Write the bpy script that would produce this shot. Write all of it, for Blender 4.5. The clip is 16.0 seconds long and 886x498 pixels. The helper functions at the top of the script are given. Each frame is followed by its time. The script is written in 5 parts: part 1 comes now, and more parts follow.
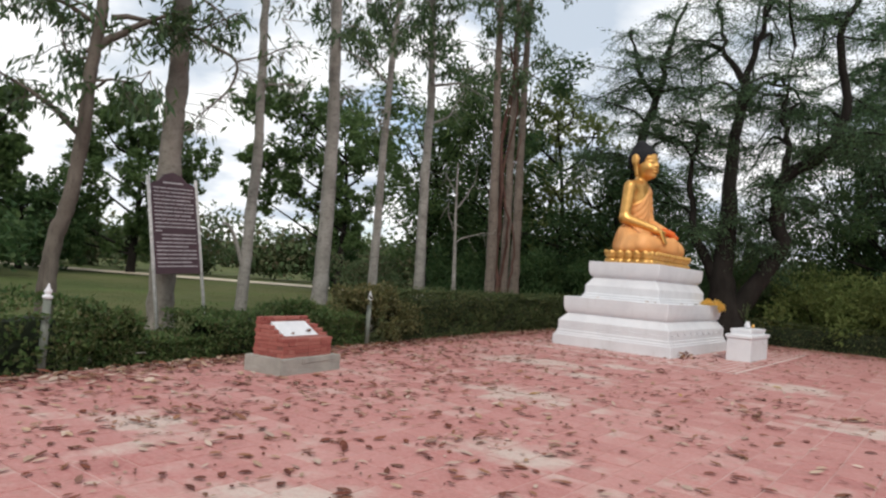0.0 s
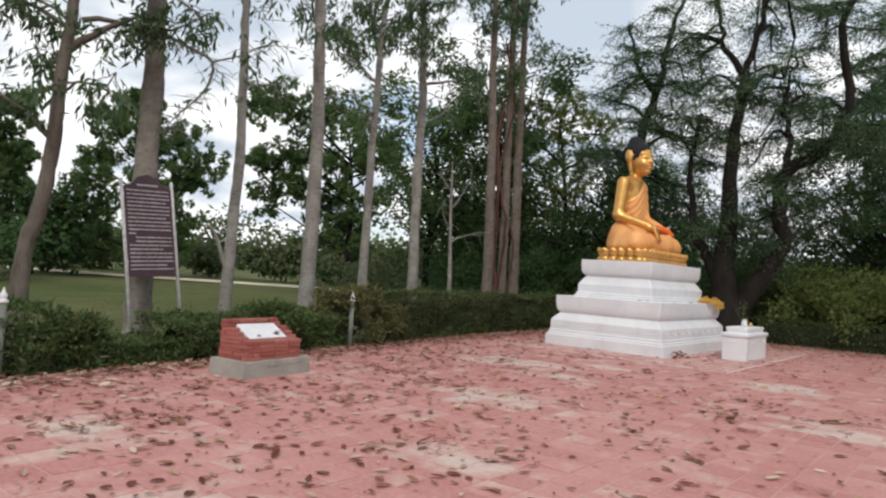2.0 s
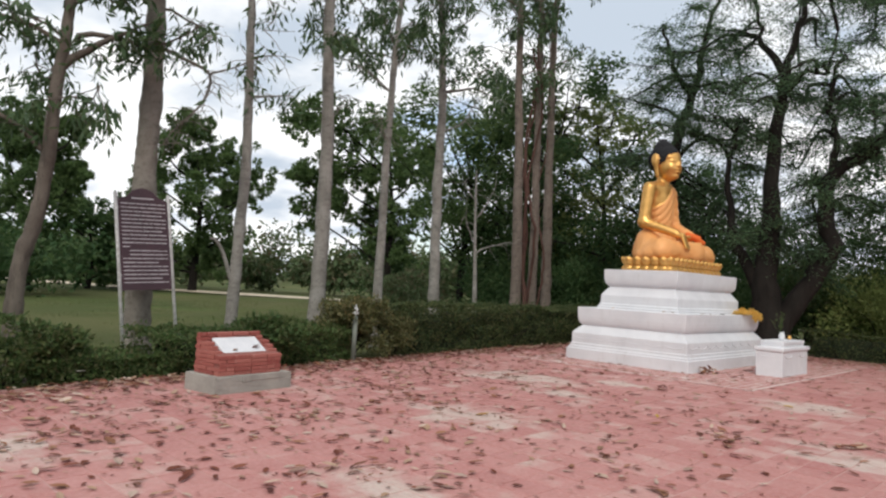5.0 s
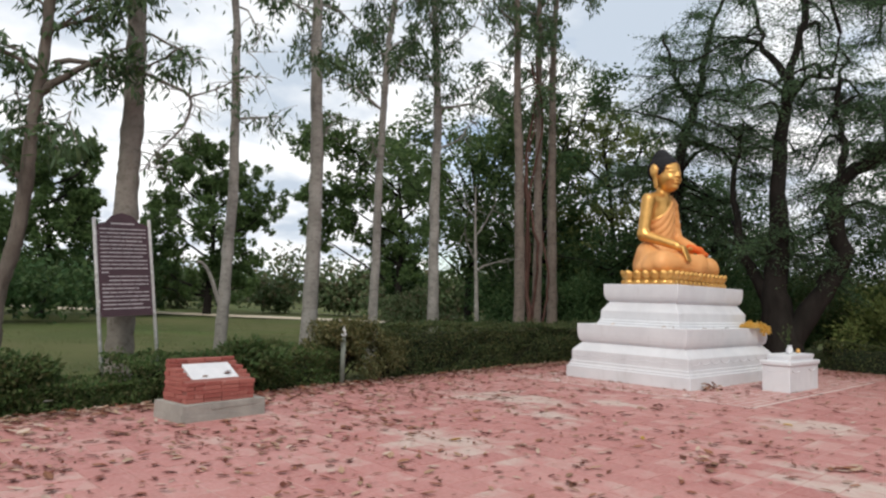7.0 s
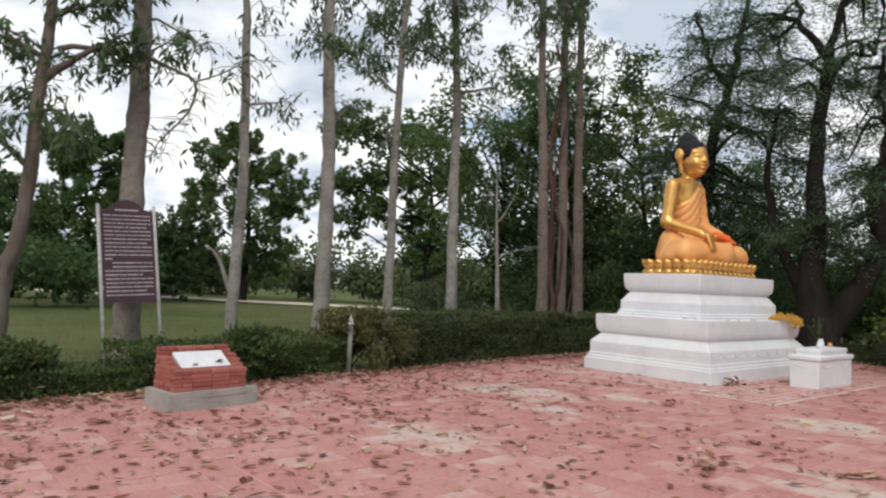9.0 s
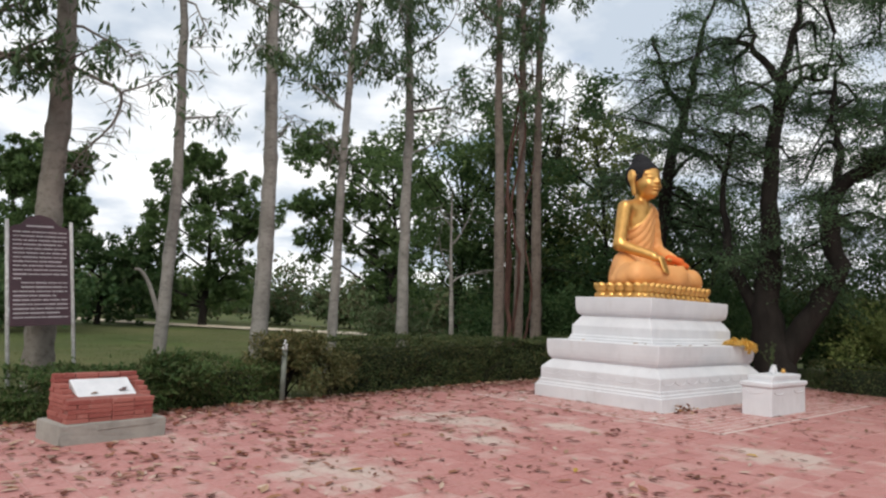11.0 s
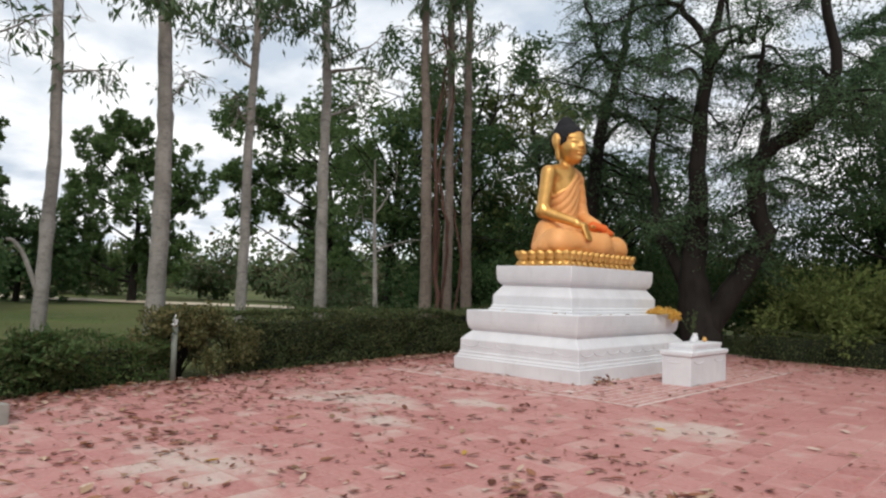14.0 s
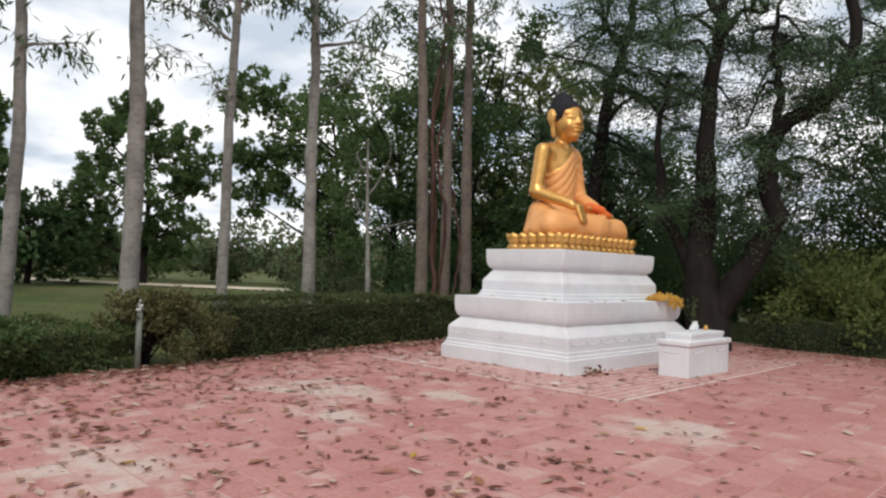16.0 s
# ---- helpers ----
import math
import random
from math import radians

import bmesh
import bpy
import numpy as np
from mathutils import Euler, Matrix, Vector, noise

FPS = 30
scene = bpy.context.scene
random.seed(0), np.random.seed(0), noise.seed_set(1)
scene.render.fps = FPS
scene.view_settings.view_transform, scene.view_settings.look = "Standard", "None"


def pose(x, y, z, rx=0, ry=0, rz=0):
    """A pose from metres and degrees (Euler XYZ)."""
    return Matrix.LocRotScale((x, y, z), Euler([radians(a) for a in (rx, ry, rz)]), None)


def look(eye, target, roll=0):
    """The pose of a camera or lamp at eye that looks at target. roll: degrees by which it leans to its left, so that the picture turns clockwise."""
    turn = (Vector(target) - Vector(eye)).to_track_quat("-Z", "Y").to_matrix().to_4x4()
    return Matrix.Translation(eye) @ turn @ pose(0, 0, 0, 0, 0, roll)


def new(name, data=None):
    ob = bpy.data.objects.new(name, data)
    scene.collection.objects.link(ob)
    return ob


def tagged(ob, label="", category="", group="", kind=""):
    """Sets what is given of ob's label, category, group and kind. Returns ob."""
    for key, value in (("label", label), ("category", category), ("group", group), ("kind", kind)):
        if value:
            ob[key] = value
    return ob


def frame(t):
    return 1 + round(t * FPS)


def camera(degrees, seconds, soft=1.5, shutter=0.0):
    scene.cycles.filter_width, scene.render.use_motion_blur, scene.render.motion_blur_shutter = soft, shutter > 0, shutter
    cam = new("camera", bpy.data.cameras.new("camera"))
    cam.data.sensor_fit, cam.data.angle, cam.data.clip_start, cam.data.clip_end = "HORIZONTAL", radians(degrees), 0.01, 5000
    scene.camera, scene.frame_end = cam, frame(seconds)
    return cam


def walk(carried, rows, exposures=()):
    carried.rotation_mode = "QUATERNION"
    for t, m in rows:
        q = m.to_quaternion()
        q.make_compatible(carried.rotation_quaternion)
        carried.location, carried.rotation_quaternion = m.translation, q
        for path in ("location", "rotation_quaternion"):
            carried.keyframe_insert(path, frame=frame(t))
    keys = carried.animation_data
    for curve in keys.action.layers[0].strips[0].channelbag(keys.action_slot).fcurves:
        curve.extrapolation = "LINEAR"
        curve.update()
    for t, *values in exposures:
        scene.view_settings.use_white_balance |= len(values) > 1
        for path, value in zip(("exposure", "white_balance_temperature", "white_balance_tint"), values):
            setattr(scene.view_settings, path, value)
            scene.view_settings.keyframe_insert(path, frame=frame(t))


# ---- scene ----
cam = camera(66.3, 16.0, soft=2.3)
PATH = [
    (0, (-0.391, -0.221, 1.355), (-1.622, 1.353, 1.43), 4.2),
    (0.5, (-0.234, -0.087, 1.372), (-1.47, 1.484, 1.434), 6.9),
    (1, (-0.159, 0.051, 1.376), (-1.417, 1.604, 1.454), 5.6),
    (1.5, (-0.084, 0.191, 1.387), (-1.329, 1.753, 1.49), 4.7),
    (2, (-0.018, 0.311, 1.388), (-1.29, 1.853, 1.461), 3.6),
    (2.5, (0.108, 0.441, 1.389), (-1.237, 1.92, 1.452), 6.7),
    (3, (0.172, 0.608, 1.39), (-1.186, 2.075, 1.461), 4.1),
    (3.5, (0.21, 0.779, 1.4), (-1.152, 2.241, 1.487), 3.7),
    (4, (0.289, 0.93, 1.412), (-1.066, 2.398, 1.496), 1.4),
    (4.2, (0.327, 1.004, 1.407), (-1.048, 2.454, 1.485), 2.7),
    (6.3, (0.553, 1.632, 1.446), (-0.879, 3.023, 1.568), 3.2),
    (6.5, (0.599, 1.69, 1.451), (-0.838, 3.077, 1.564), 4.3),
    (7, (0.622, 1.861, 1.457), (-0.823, 3.235, 1.608), 1.9),
    (7.5, (0.631, 2.001, 1.473), (-0.819, 3.368, 1.644), 1.3),
    (8, (0.67, 2.129, 1.475), (-0.812, 3.467, 1.597), 1.1),
    (8.5, (0.751, 2.298, 1.48), (-0.812, 3.542, 1.581), 3.3),
    (9, (0.763, 2.475, 1.491), (-0.765, 3.762, 1.602), 2.3),
    (9.2, (0.784, 2.553, 1.502), (-0.702, 3.883, 1.649), 2.3),
    (11.3, (0.739, 3.289, 1.475), (-0.731, 4.631, 1.666), 2.3),
    (11.5, (0.747, 3.352, 1.477), (-0.72, 4.702, 1.641), 1.2),
    (12, (0.722, 3.553, 1.473), (-0.608, 5.042, 1.592), 0.4),
    (12.5, (0.771, 3.713, 1.468), (-0.572, 5.188, 1.609), 1.7),
    (13, (0.741, 3.904, 1.478), (-0.645, 5.341, 1.596), 2.0),
    (13.5, (0.7, 4.046, 1.478), (-0.662, 5.503, 1.624), 2.0),
    (14, (0.685, 4.169, 1.466), (-0.691, 5.617, 1.58), 1.8),
    (14.5, (0.71, 4.398, 1.486), (-0.75, 5.76, 1.607), 3.4),
    (15, (0.733, 4.585, 1.491), (-0.682, 5.995, 1.585), 3.3),
    (15.5, (0.706, 4.83, 1.502), (-0.679, 6.269, 1.602), 2.5),
    (16, (0.685, 5.02, 1.503), (-0.734, 6.429, 1.566), 2.0),
]
walk(cam, [(t, look(eye, target, roll)) for t, eye, target, roll in PATH])

# ---- sky, sun, exposure ----
scene.view_settings.exposure = 0.20
world = bpy.data.worlds.new("sky")
scene.world = world
world.use_nodes = True
wt = world.node_tree
wt.nodes.clear()


def wnode(kind, **sets):
    n = wt.nodes.new(kind)
    for k, v in sets.items():
        setattr(n, k, v)
    return n


SUN_ELEV, SUN_TURN = radians(43), radians(140)
w_out, w_bg = wnode("ShaderNodeOutputWorld"), wnode("ShaderNodeBackground")
w_sky = wnode("ShaderNodeTexSky", sky_type="NISHITA", sun_disc=False, sun_elevation=SUN_ELEV, sun_rotation=SUN_TURN, altitude=100.0)
w_tc, w_sep = wnode("ShaderNodeTexCoord"), wnode("ShaderNodeSeparateXYZ")
wt.links.new(w_tc.outputs["Generated"], w_sep.inputs[0])
w_lift = wnode("ShaderNodeMath", operation="ADD")
w_lift.inputs[1].default_value = 0.22
w_abs = wnode("ShaderNodeMath", operation="ABSOLUTE")
wt.links.new(w_sep.outputs[2], w_abs.inputs[0])
wt.links.new(w_abs.outputs[0], w_lift.inputs[0])
w_div = wnode("ShaderNodeVectorMath", operation="DIVIDE")
w_comb = wnode("ShaderNodeCombineXYZ")
for i in range(3):
    wt.links.new(w_lift.outputs[0], w_comb.inputs[i])
wt.links.new(w_tc.outputs["Generated"], w_div.inputs[0])
wt.links.new(w_comb.outputs[0], w_div.inputs[1])
w_n1 = wnode("ShaderNodeTexNoise")
w_n1.inputs["Scale"].default_value, w_n1.inputs["Detail"].default_value, w_n1.inputs["Roughness"].default_value = 1.6, 7.0, 0.55
w_n2 = wnode("ShaderNodeTexNoise")
w_n2.inputs["Scale"].default_value, w_n2.inputs["Detail"].default_value = 2.6, 6.0
w_shift = wnode("ShaderNodeVectorMath", operation="ADD")
w_shift.inputs[1].default_value = (3.1, 7.7, 1.3)
wt.links.new(w_div.outputs[0], w_shift.inputs[0])
wt.links.new(w_shift.outputs[0], w_n1.inputs["Vector"])
wt.links.new(w_div.outputs[0], w_n2.inputs["Vector"])
w_cover = wnode("ShaderNodeValToRGB")
w_cover.color_ramp.elements[0].position, w_cover.color_ramp.elements[1].position = 0.26, 0.41
w_shade = wnode("ShaderNodeValToRGB")
w_shade.color_ramp.elements[0].position, w_shade.color_ramp.elements[0].color = 0.36, (0.50, 0.57, 0.66, 1)
w_shade.color_ramp.elements[1].position, w_shade.color_ramp.elements[1].color = 0.60, (1.0, 1.0, 1.0, 1)
wt.links.new(w_n1.outputs[0], w_cover.inputs[0])
wt.links.new(w_n2.outputs[0], w_shade.inputs[0])
w_skyk = wnode("ShaderNodeVectorMath", operation="SCALE")
w_skyk.inputs["Scale"].default_value = 0.13
w_cloudk = wnode("ShaderNodeVectorMath", operation="SCALE")
w_cloudk.inputs["Scale"].default_value = 1.06
wt.links.new(w_sky.outputs[0], w_skyk.inputs[0])
wt.links.new(w_shade.outputs[0], w_cloudk.inputs[0])
w_mix = wnode("ShaderNodeMix", data_type="RGBA")
wt.links.new(w_cover.outputs[0], w_mix.inputs[0])
wt.links.new(w_skyk.outputs[0], w_mix.inputs[6])
wt.links.new(w_cloudk.outputs[0], w_mix.inputs[7])
wt.links.new(w_mix.outputs[2], w_bg.inputs[0])
w_bg.inputs[1].default_value = 1.0
wt.links.new(w_bg.outputs[0], w_out.inputs[0])

sun = new("sun", bpy.data.lights.new("sun", "SUN"))
sun.data.energy, sun.data.angle, sun.data.color = 1.4, radians(14), (1.0, 0.95, 0.87)
sun.matrix_world = look((10, -8, 30), (10 - 18 * math.sin(SUN_TURN) * math.cos(SUN_ELEV), -8 - 18 * math.cos(SUN_TURN) * math.cos(SUN_ELEV), 30 - 18 * math.sin(SUN_ELEV)))


# ---- materials ----
class Mat:
    """A node material under construction."""

    def __init__(self, name, rough=0.7, metal=0.0, spec=0.4):
        self.m = bpy.data.materials.new(name)
        self.m.use_nodes = True
        self.t = self.m.node_tree
        self.b = self.t.nodes["Principled BSDF"]
        self.b.inputs["Roughness"].default_value = rough
        self.b.inputs["Metallic"].default_value = metal
        self.b.inputs["Specular IOR Level"].default_value = spec
        self.pos = self.t.nodes.new("ShaderNodeNewGeometry")
        self.obj = self.t.nodes.new("ShaderNodeTexCoord")

    def node(self, kind, **sets):
        n = self.t.nodes.new(kind)
        for k, v in sets.items():
            setattr(n, k, v)
        return n

    def link(self, a, b):
        self.t.links.new(a, b)

    def noise(self, scale, detail=4.0, rough=0.55, stretch=(1, 1, 1), local=False):
        mp = self.node("ShaderNodeMapping")
        mp.inputs["Scale"].default_value = stretch
        self.link(self.obj.outputs["Object"] if local else self.pos.outputs["Position"], mp.inputs["Vector"])
        n = self.node("ShaderNodeTexNoise")
        n.inputs["Scale"].default_value, n.inputs["Detail"].default_value, n.inputs["Roughness"].default_value = scale, detail, rough
        self.link(mp.outputs[0], n.inputs["Vector"])
        return n.outputs[0]

    def ramp(self, fac, *stops):
        r = self.node("ShaderNodeValToRGB")
        while len(r.color_ramp.elements) < len(stops):
            r.color_ramp.elements.new(0.5)
        for e, (p, c) in zip(r.color_ramp.elements, stops):
            e.position, e.color = p, (*c, 1) if len(c) == 3 else c
        self.link(fac, r.inputs[0])
        return r.outputs[0]

    def mix(self, fac, a, b, how="MIX"):
        n = self.node("ShaderNodeMix", data_type="RGBA", blend_type=how)
        for v, s in ((fac, n.inputs[0]), (a, n.inputs[6]), (b, n.inputs[7])):
            if isinstance(v, (int, float)):
                s.default_value = v
            elif isinstance(v, tuple):
                s.default_value = (*v, 1)
            else:
                self.link(v, s)
        return n.outputs[2]

    def math(self, op, a, b=0.0):
        n = self.node("ShaderNodeMath", operation=op)
        for v, s in ((a, n.inputs[0]), (b, n.inputs[1])):
            if isinstance(v, (int, float)):
                s.default_value = v
            else:
                self.link(v, s)
        return n.outputs[0]

    def variety(self):
        """A random number for each separate object and each loose island."""
        oi = self.node("ShaderNodeObjectInfo")
        return self.math("FRACT", self.math("ADD", oi.outputs["Random"], self.pos.outputs["Random Per Island"]))

    def color(self, c):
        if isinstance(c, tuple):
            self.b.inputs["Base Color"].default_value = (*c, 1)
        else:
            self.link(c, self.b.inputs["Base Color"])
        return self

    def bump(self, height, strength=0.3, dist=0.01):
        n = self.node("ShaderNodeBump")
        n.inputs["Strength"].default_value, n.inputs["Distance"].default_value = strength, dist
        self.link(height, n.inputs["Height"])
        self.link(n.outputs[0], self.b.inputs["Normal"])
        return self

    def rough(self, v):
        self.link(v, self.b.inputs["Roughness"])
        return self


def spot(m, x, y, rx, ry):
    """A soft-edged patch round (x, y) on the ground, 1 in its middle."""
    d = m.node("ShaderNodeVectorMath", operation="SUBTRACT")
    m.link(m.pos.outputs["Position"], d.inputs[0])
    d.inputs[1].default_value = (x, y, 0)
    s = m.node("ShaderNodeVectorMath", operation="MULTIPLY")
    m.link(d.outputs[0], s.inputs[0])
    s.inputs[1].default_value = (1 / rx, 1 / ry, 0)
    ln = m.node("ShaderNodeVectorMath", operation="LENGTH")
    m.link(s.outputs[0], ln.inputs[0])
    return m.math("MAXIMUM", m.math("SUBTRACT", 1.0, ln.outputs["Value"]), 0.0)


def mat_tiles():
    m = Mat("pink_tile", 0.62, spec=0.35)
    v = m.variety()
    base = m.ramp(v, (0.0, (0.36, 0.125, 0.115)), (0.5, (0.42, 0.165, 0.15)), (0.9, (0.46, 0.20, 0.185)), (1.0, (0.47, 0.25, 0.225)))
    cloud = m.noise(0.55, 5, 0.6)
    base = m.mix(m.ramp(cloud, (0.35, (0, 0, 0)), (0.75, (0.75, 0.75, 0.75))), base, (0.52, 0.265, 0.24))
    wear = m.noise(3.5, 6, 0.65)
    patch = None
    for x, y, rx, ry in ((-2.45, 11.5, 0.95, 0.75), (-5.0, 10.9, 0.8, 0.4), (-4.95, 9.2, 0.8, 0.5), (-5.5, 2.7, 0.9, 0.6), (-4.5, 6.9, 1.2, 0.8), (-6.3, 9.9, 1.6, 1.0), (-1.2, 8.5, 1.0, 0.7), (-3.1, 4.4, 0.8, 0.5), (-3.4, 2.4, 0.7, 0.7)):
        s = spot(m, x, y, rx, ry)
        patch = s if patch is None else m.math("MAXIMUM", patch, s)
    worn = m.math("ADD", m.math("MULTIPLY", patch, 0.46), m.math("ADD", wear, m.math("MULTIPLY", v, 0.26)))
    mask = m.ramp(worn, (0.70, (0, 0, 0)), (1.04, (0.85, 0.85, 0.85)))
    base = m.mix(mask, base, (0.56, 0.49, 0.43))
    dirt = m.noise(9.0, 5, 0.7)
    base = m.mix(m.ramp(dirt, (0.5, (0, 0, 0)), (0.8, (0.55, 0.55, 0.55))), base, (0.31, 0.17, 0.14))
    mottle = m.noise(24, 5, 0.7)
    base = m.mix(m.ramp(mottle, (0.42, (0, 0, 0)), (0.72, (0.55, 0.55, 0.55))), base, (0.58, 0.34, 0.31))
    base = m.mix(m.ramp(m.noise(31, 5, 0.7), (0.5, (0, 0, 0)), (0.75, (0.5, 0.5, 0.5))), base, (0.33, 0.13, 0.115))
    grit = m.noise(160, 3, 0.6)
    m.color(base).bump(m.math("ADD", grit, m.math("MULTIPLY", wear, 1.5)), 0.22, 0.006)
    m.rough(m.ramp(wear, (0.3, (0.5, 0.5, 0.5)), (0.7, (0.75, 0.75, 0.75))))
    return m.m


def mat_plain(name, a, b, scale=6.0, rough=0.7, bump=0.2, metal=0.0, fine=60, spec=0.4, stretch=(1, 1, 1)):
    m = Mat(name, rough, metal, spec)
    n, g = m.noise(scale, 5, 0.6, stretch), m.noise(fine, 4, 0.6, stretch)
    c = m.mix(m.ramp(n, (0.3, (0, 0, 0)), (0.7, (1, 1, 1))), a, b)
    c = m.mix(m.ramp(g, (0.35, (0.0, 0.0, 0.0)), (0.8, (0.35, 0.35, 0.35))), c, tuple(0.6 * k for k in a))
    return m.color(c).bump(g, bump, 0.006).m


def mat_leaf(name, tones, rough=0.5, through_light=0.3, spec=0.35, gain=1.5):
    tones = [tuple(gain * k for k in t) for t in tones]
    m = Mat(name, rough, 0, spec)
    v = m.variety()
    c = m.ramp(v, *[(i / max(1, len(tones) - 1), t) for i, t in enumerate(tones)])
    c = m.mix(m.ramp(m.noise(0.7, 3), (0.3, (0, 0, 0)), (0.75, (0.55, 0.55, 0.55))), c, tones[0])
    m.color(c)
    tr = m.node("ShaderNodeBsdfTranslucent")
    m.link(c, tr.inputs[0])
    mx = m.node("ShaderNodeMixShader")
    mx.inputs[0].default_value = through_light
    m.link(m.b.outputs[0], mx.inputs[1])
    m.link(tr.outputs[0], mx.inputs[2])
    m.link(mx.outputs[0], m.t.nodes["Material Output"].inputs["Surface"])
    return m.m


def mat_bark(name, pale, mid, dark, grain=0.18):
    """grain under 1: upright streaks; over 1: rings and girdles."""
    m = Mat(name, 0.9, 0, 0.15)
    big, streak, fine = m.noise(2.6, 5, 0.65, (1, 1, 0.6)), m.noise(7, 6, 0.72, (1, 1, grain)), m.noise(60, 4, 0.65, (1, 1, 0.4 if grain < 1 else 1.6))
    c = m.mix(m.ramp(big, (0.35, (0, 0, 0)), (0.65, (1, 1, 1))), mid, pale)
    c = m.mix(m.ramp(streak, (0.5, (0, 0, 0)), (0.72, (0.8, 0.8, 0.8))), c, dark)
    c = m.mix(m.ramp(m.noise(26, 5, 0.7, (1, 1, 0.5 + grain)), (0.54, (0, 0, 0)), (0.74, (0.6, 0.6, 0.6))), c, dark)
    return m.color(c).bump(m.math("ADD", streak, m.math("MULTIPLY", fine, 0.5)), 0.6, 0.03).m


def mat_grass_ground():
    m = Mat("grass_ground", 0.95, 0, 0.1)
    a, b, c3 = m.noise(0.09, 5, 0.6), m.noise(0.8, 5, 0.65), m.noise(14, 5, 0.7)
    c = m.mix(m.ramp(a, (0.38, (0, 0, 0)), (0.62, (1, 1, 1))), (0.062, 0.082, 0.028), (0.12, 0.118, 0.052))
    c = m.mix(m.ramp(b, (0.52, (0, 0, 0)), (0.74, (0.7, 0.7, 0.7))), c, (0.17, 0.14, 0.075))
    c = m.mix(m.ramp(m.noise(0.35, 5, 0.7), (0.50, (0, 0, 0)), (0.66, (0.7, 0.7, 0.7))), c, (0.085, 0.125, 0.035))
    c = m.mix(m.ramp(c3, (0.4, (0, 0, 0)), (0.7, (0.6, 0.6, 0.6))), c, (0.05, 0.07, 0.02))
    return m.color(c).bump(c3, 0.6, 0.05).m


def mat_render():
    """White-painted cement, a little grimy."""
    m = Mat("white_paint", 0.6, 0, 0.35)
    n, g, s = m.noise(1.6, 6, 0.65), m.noise(38, 5, 0.65), m.noise(5, 5, 0.7, (1, 1, 0.35))
    c = m.mix(m.ramp(n, (0.35, (0, 0, 0)), (0.7, (1, 1, 1))), (0.72, 0.725, 0.745), (0.62, 0.625, 0.65))
    c = m.mix(m.ramp(s, (0.56, (0, 0, 0)), (0.80, (0.45, 0.45, 0.45))), c, (0.46, 0.44, 0.42))
    c = m.mix(m.ramp(g, (0.62, (0, 0, 0)), (0.8, (0.3, 0.3, 0.3))), c, (0.42, 0.40, 0.38))
    return m.color(c).bump(m.math("ADD", g, m.math("MULTIPLY", n, 2.0)), 0.25, 0.008).m


def mat_gold(name="gold_paint"):
    m = Mat(name, 0.45, 0.65, 0.45)
    n, g = m.noise(5, 4), m.noise(45, 4)
    c = m.mix(m.ramp(n, (0.3, (0, 0, 0)), (0.7, (1, 1, 1))), (0.60, 0.32, 0.085), (0.76, 0.44, 0.14))
    m.color(c).bump(g, 0.12, 0.004)
    return m.rough(m.ramp(n, (0.3, (0.27, 0.27, 0.27)), (0.7, (0.44, 0.44, 0.44)))).m


TILE = mat_tiles()
JOINT = mat_plain("tile_joint", (0.58, 0.40, 0.365), (0.42, 0.20, 0.18), 0.9, 0.9)
WHITE = mat_render()
CEMENT = mat_plain("grey_cement", (0.40, 0.38, 0.34), (0.26, 0.25, 0.225), 3.5, 0.9, 0.5, fine=25)
GOLD = mat_gold()
ROBE = mat_plain("orange_robe_paint", (0.80, 0.365, 0.12), (0.84, 0.42, 0.16), 3, 0.5, 0.15, 0.1)
SASH = mat_plain("red_orange_cloth", (0.72, 0.12, 0.025), (0.8, 0.2, 0.04), 5, 0.8)
HAIR = mat_plain("black_curls_paint", (0.012, 0.012, 0.014), (0.022, 0.022, 0.025), 30, 0.75, 0.8, fine=55, spec=0.2)
MAROON = mat_plain("maroon_enamel", (0.042, 0.017, 0.024), (0.06, 0.025, 0.033), 3, 0.4, 0.05)
LETTER = mat_plain("white_lettering", (0.46, 0.43, 0.44), (0.36, 0.33, 0.34), 20, 0.6, 0.0)
GALV = mat_plain("flaked_white_metal", (0.72, 0.72, 0.72), (0.36, 0.35, 0.33), 22, 0.55, 0.2, 0.1, 70)
POSTGREY = mat_plain("weathered_post_paint", (0.21, 0.23, 0.195), (0.12, 0.135, 0.115), 8, 0.8, 0.3)
MARBLE = mat_plain("white_marble", (0.80, 0.80, 0.82), (0.66, 0.67, 0.70), 6, 0.25, 0.03)
GRASS = mat_grass_ground()
DIRT = mat_plain("pale_dirt_road", (0.62, 0.54, 0.42), (0.48, 0.40, 0.30), 0.6, 0.95, 0.4, fine=8)
SOIL = mat_plain("dark_soil", (0.12, 0.085, 0.06), (0.07, 0.05, 0.036), 3, 0.95, 0.6, fine=30)
BARK_PALE = mat_bark("pale_grey_bark", (0.33, 0.312, 0.285), (0.20, 0.187, 0.168), (0.085, 0.077, 0.068), 2.2)
BARK_BROWN = mat_bark("reddish_brown_bark", (0.20, 0.165, 0.14), (0.135, 0.108, 0.09), (0.055, 0.043, 0.036), 1.4)
BARK_TAN = mat_bark("grey_tan_bark", (0.28, 0.255, 0.225), (0.18, 0.16, 0.138), (0.08, 0.068, 0.056), 1.5)
BARK_GREY = mat_bark("dull_grey_brown_bark", (0.17, 0.145, 0.122), (0.115, 0.095, 0.08), (0.05, 0.04, 0.034))
PALE_JOINT = mat_plain("pale_grout", (0.70, 0.60, 0.56), (0.58, 0.44, 0.40), 2.5, 0.9)
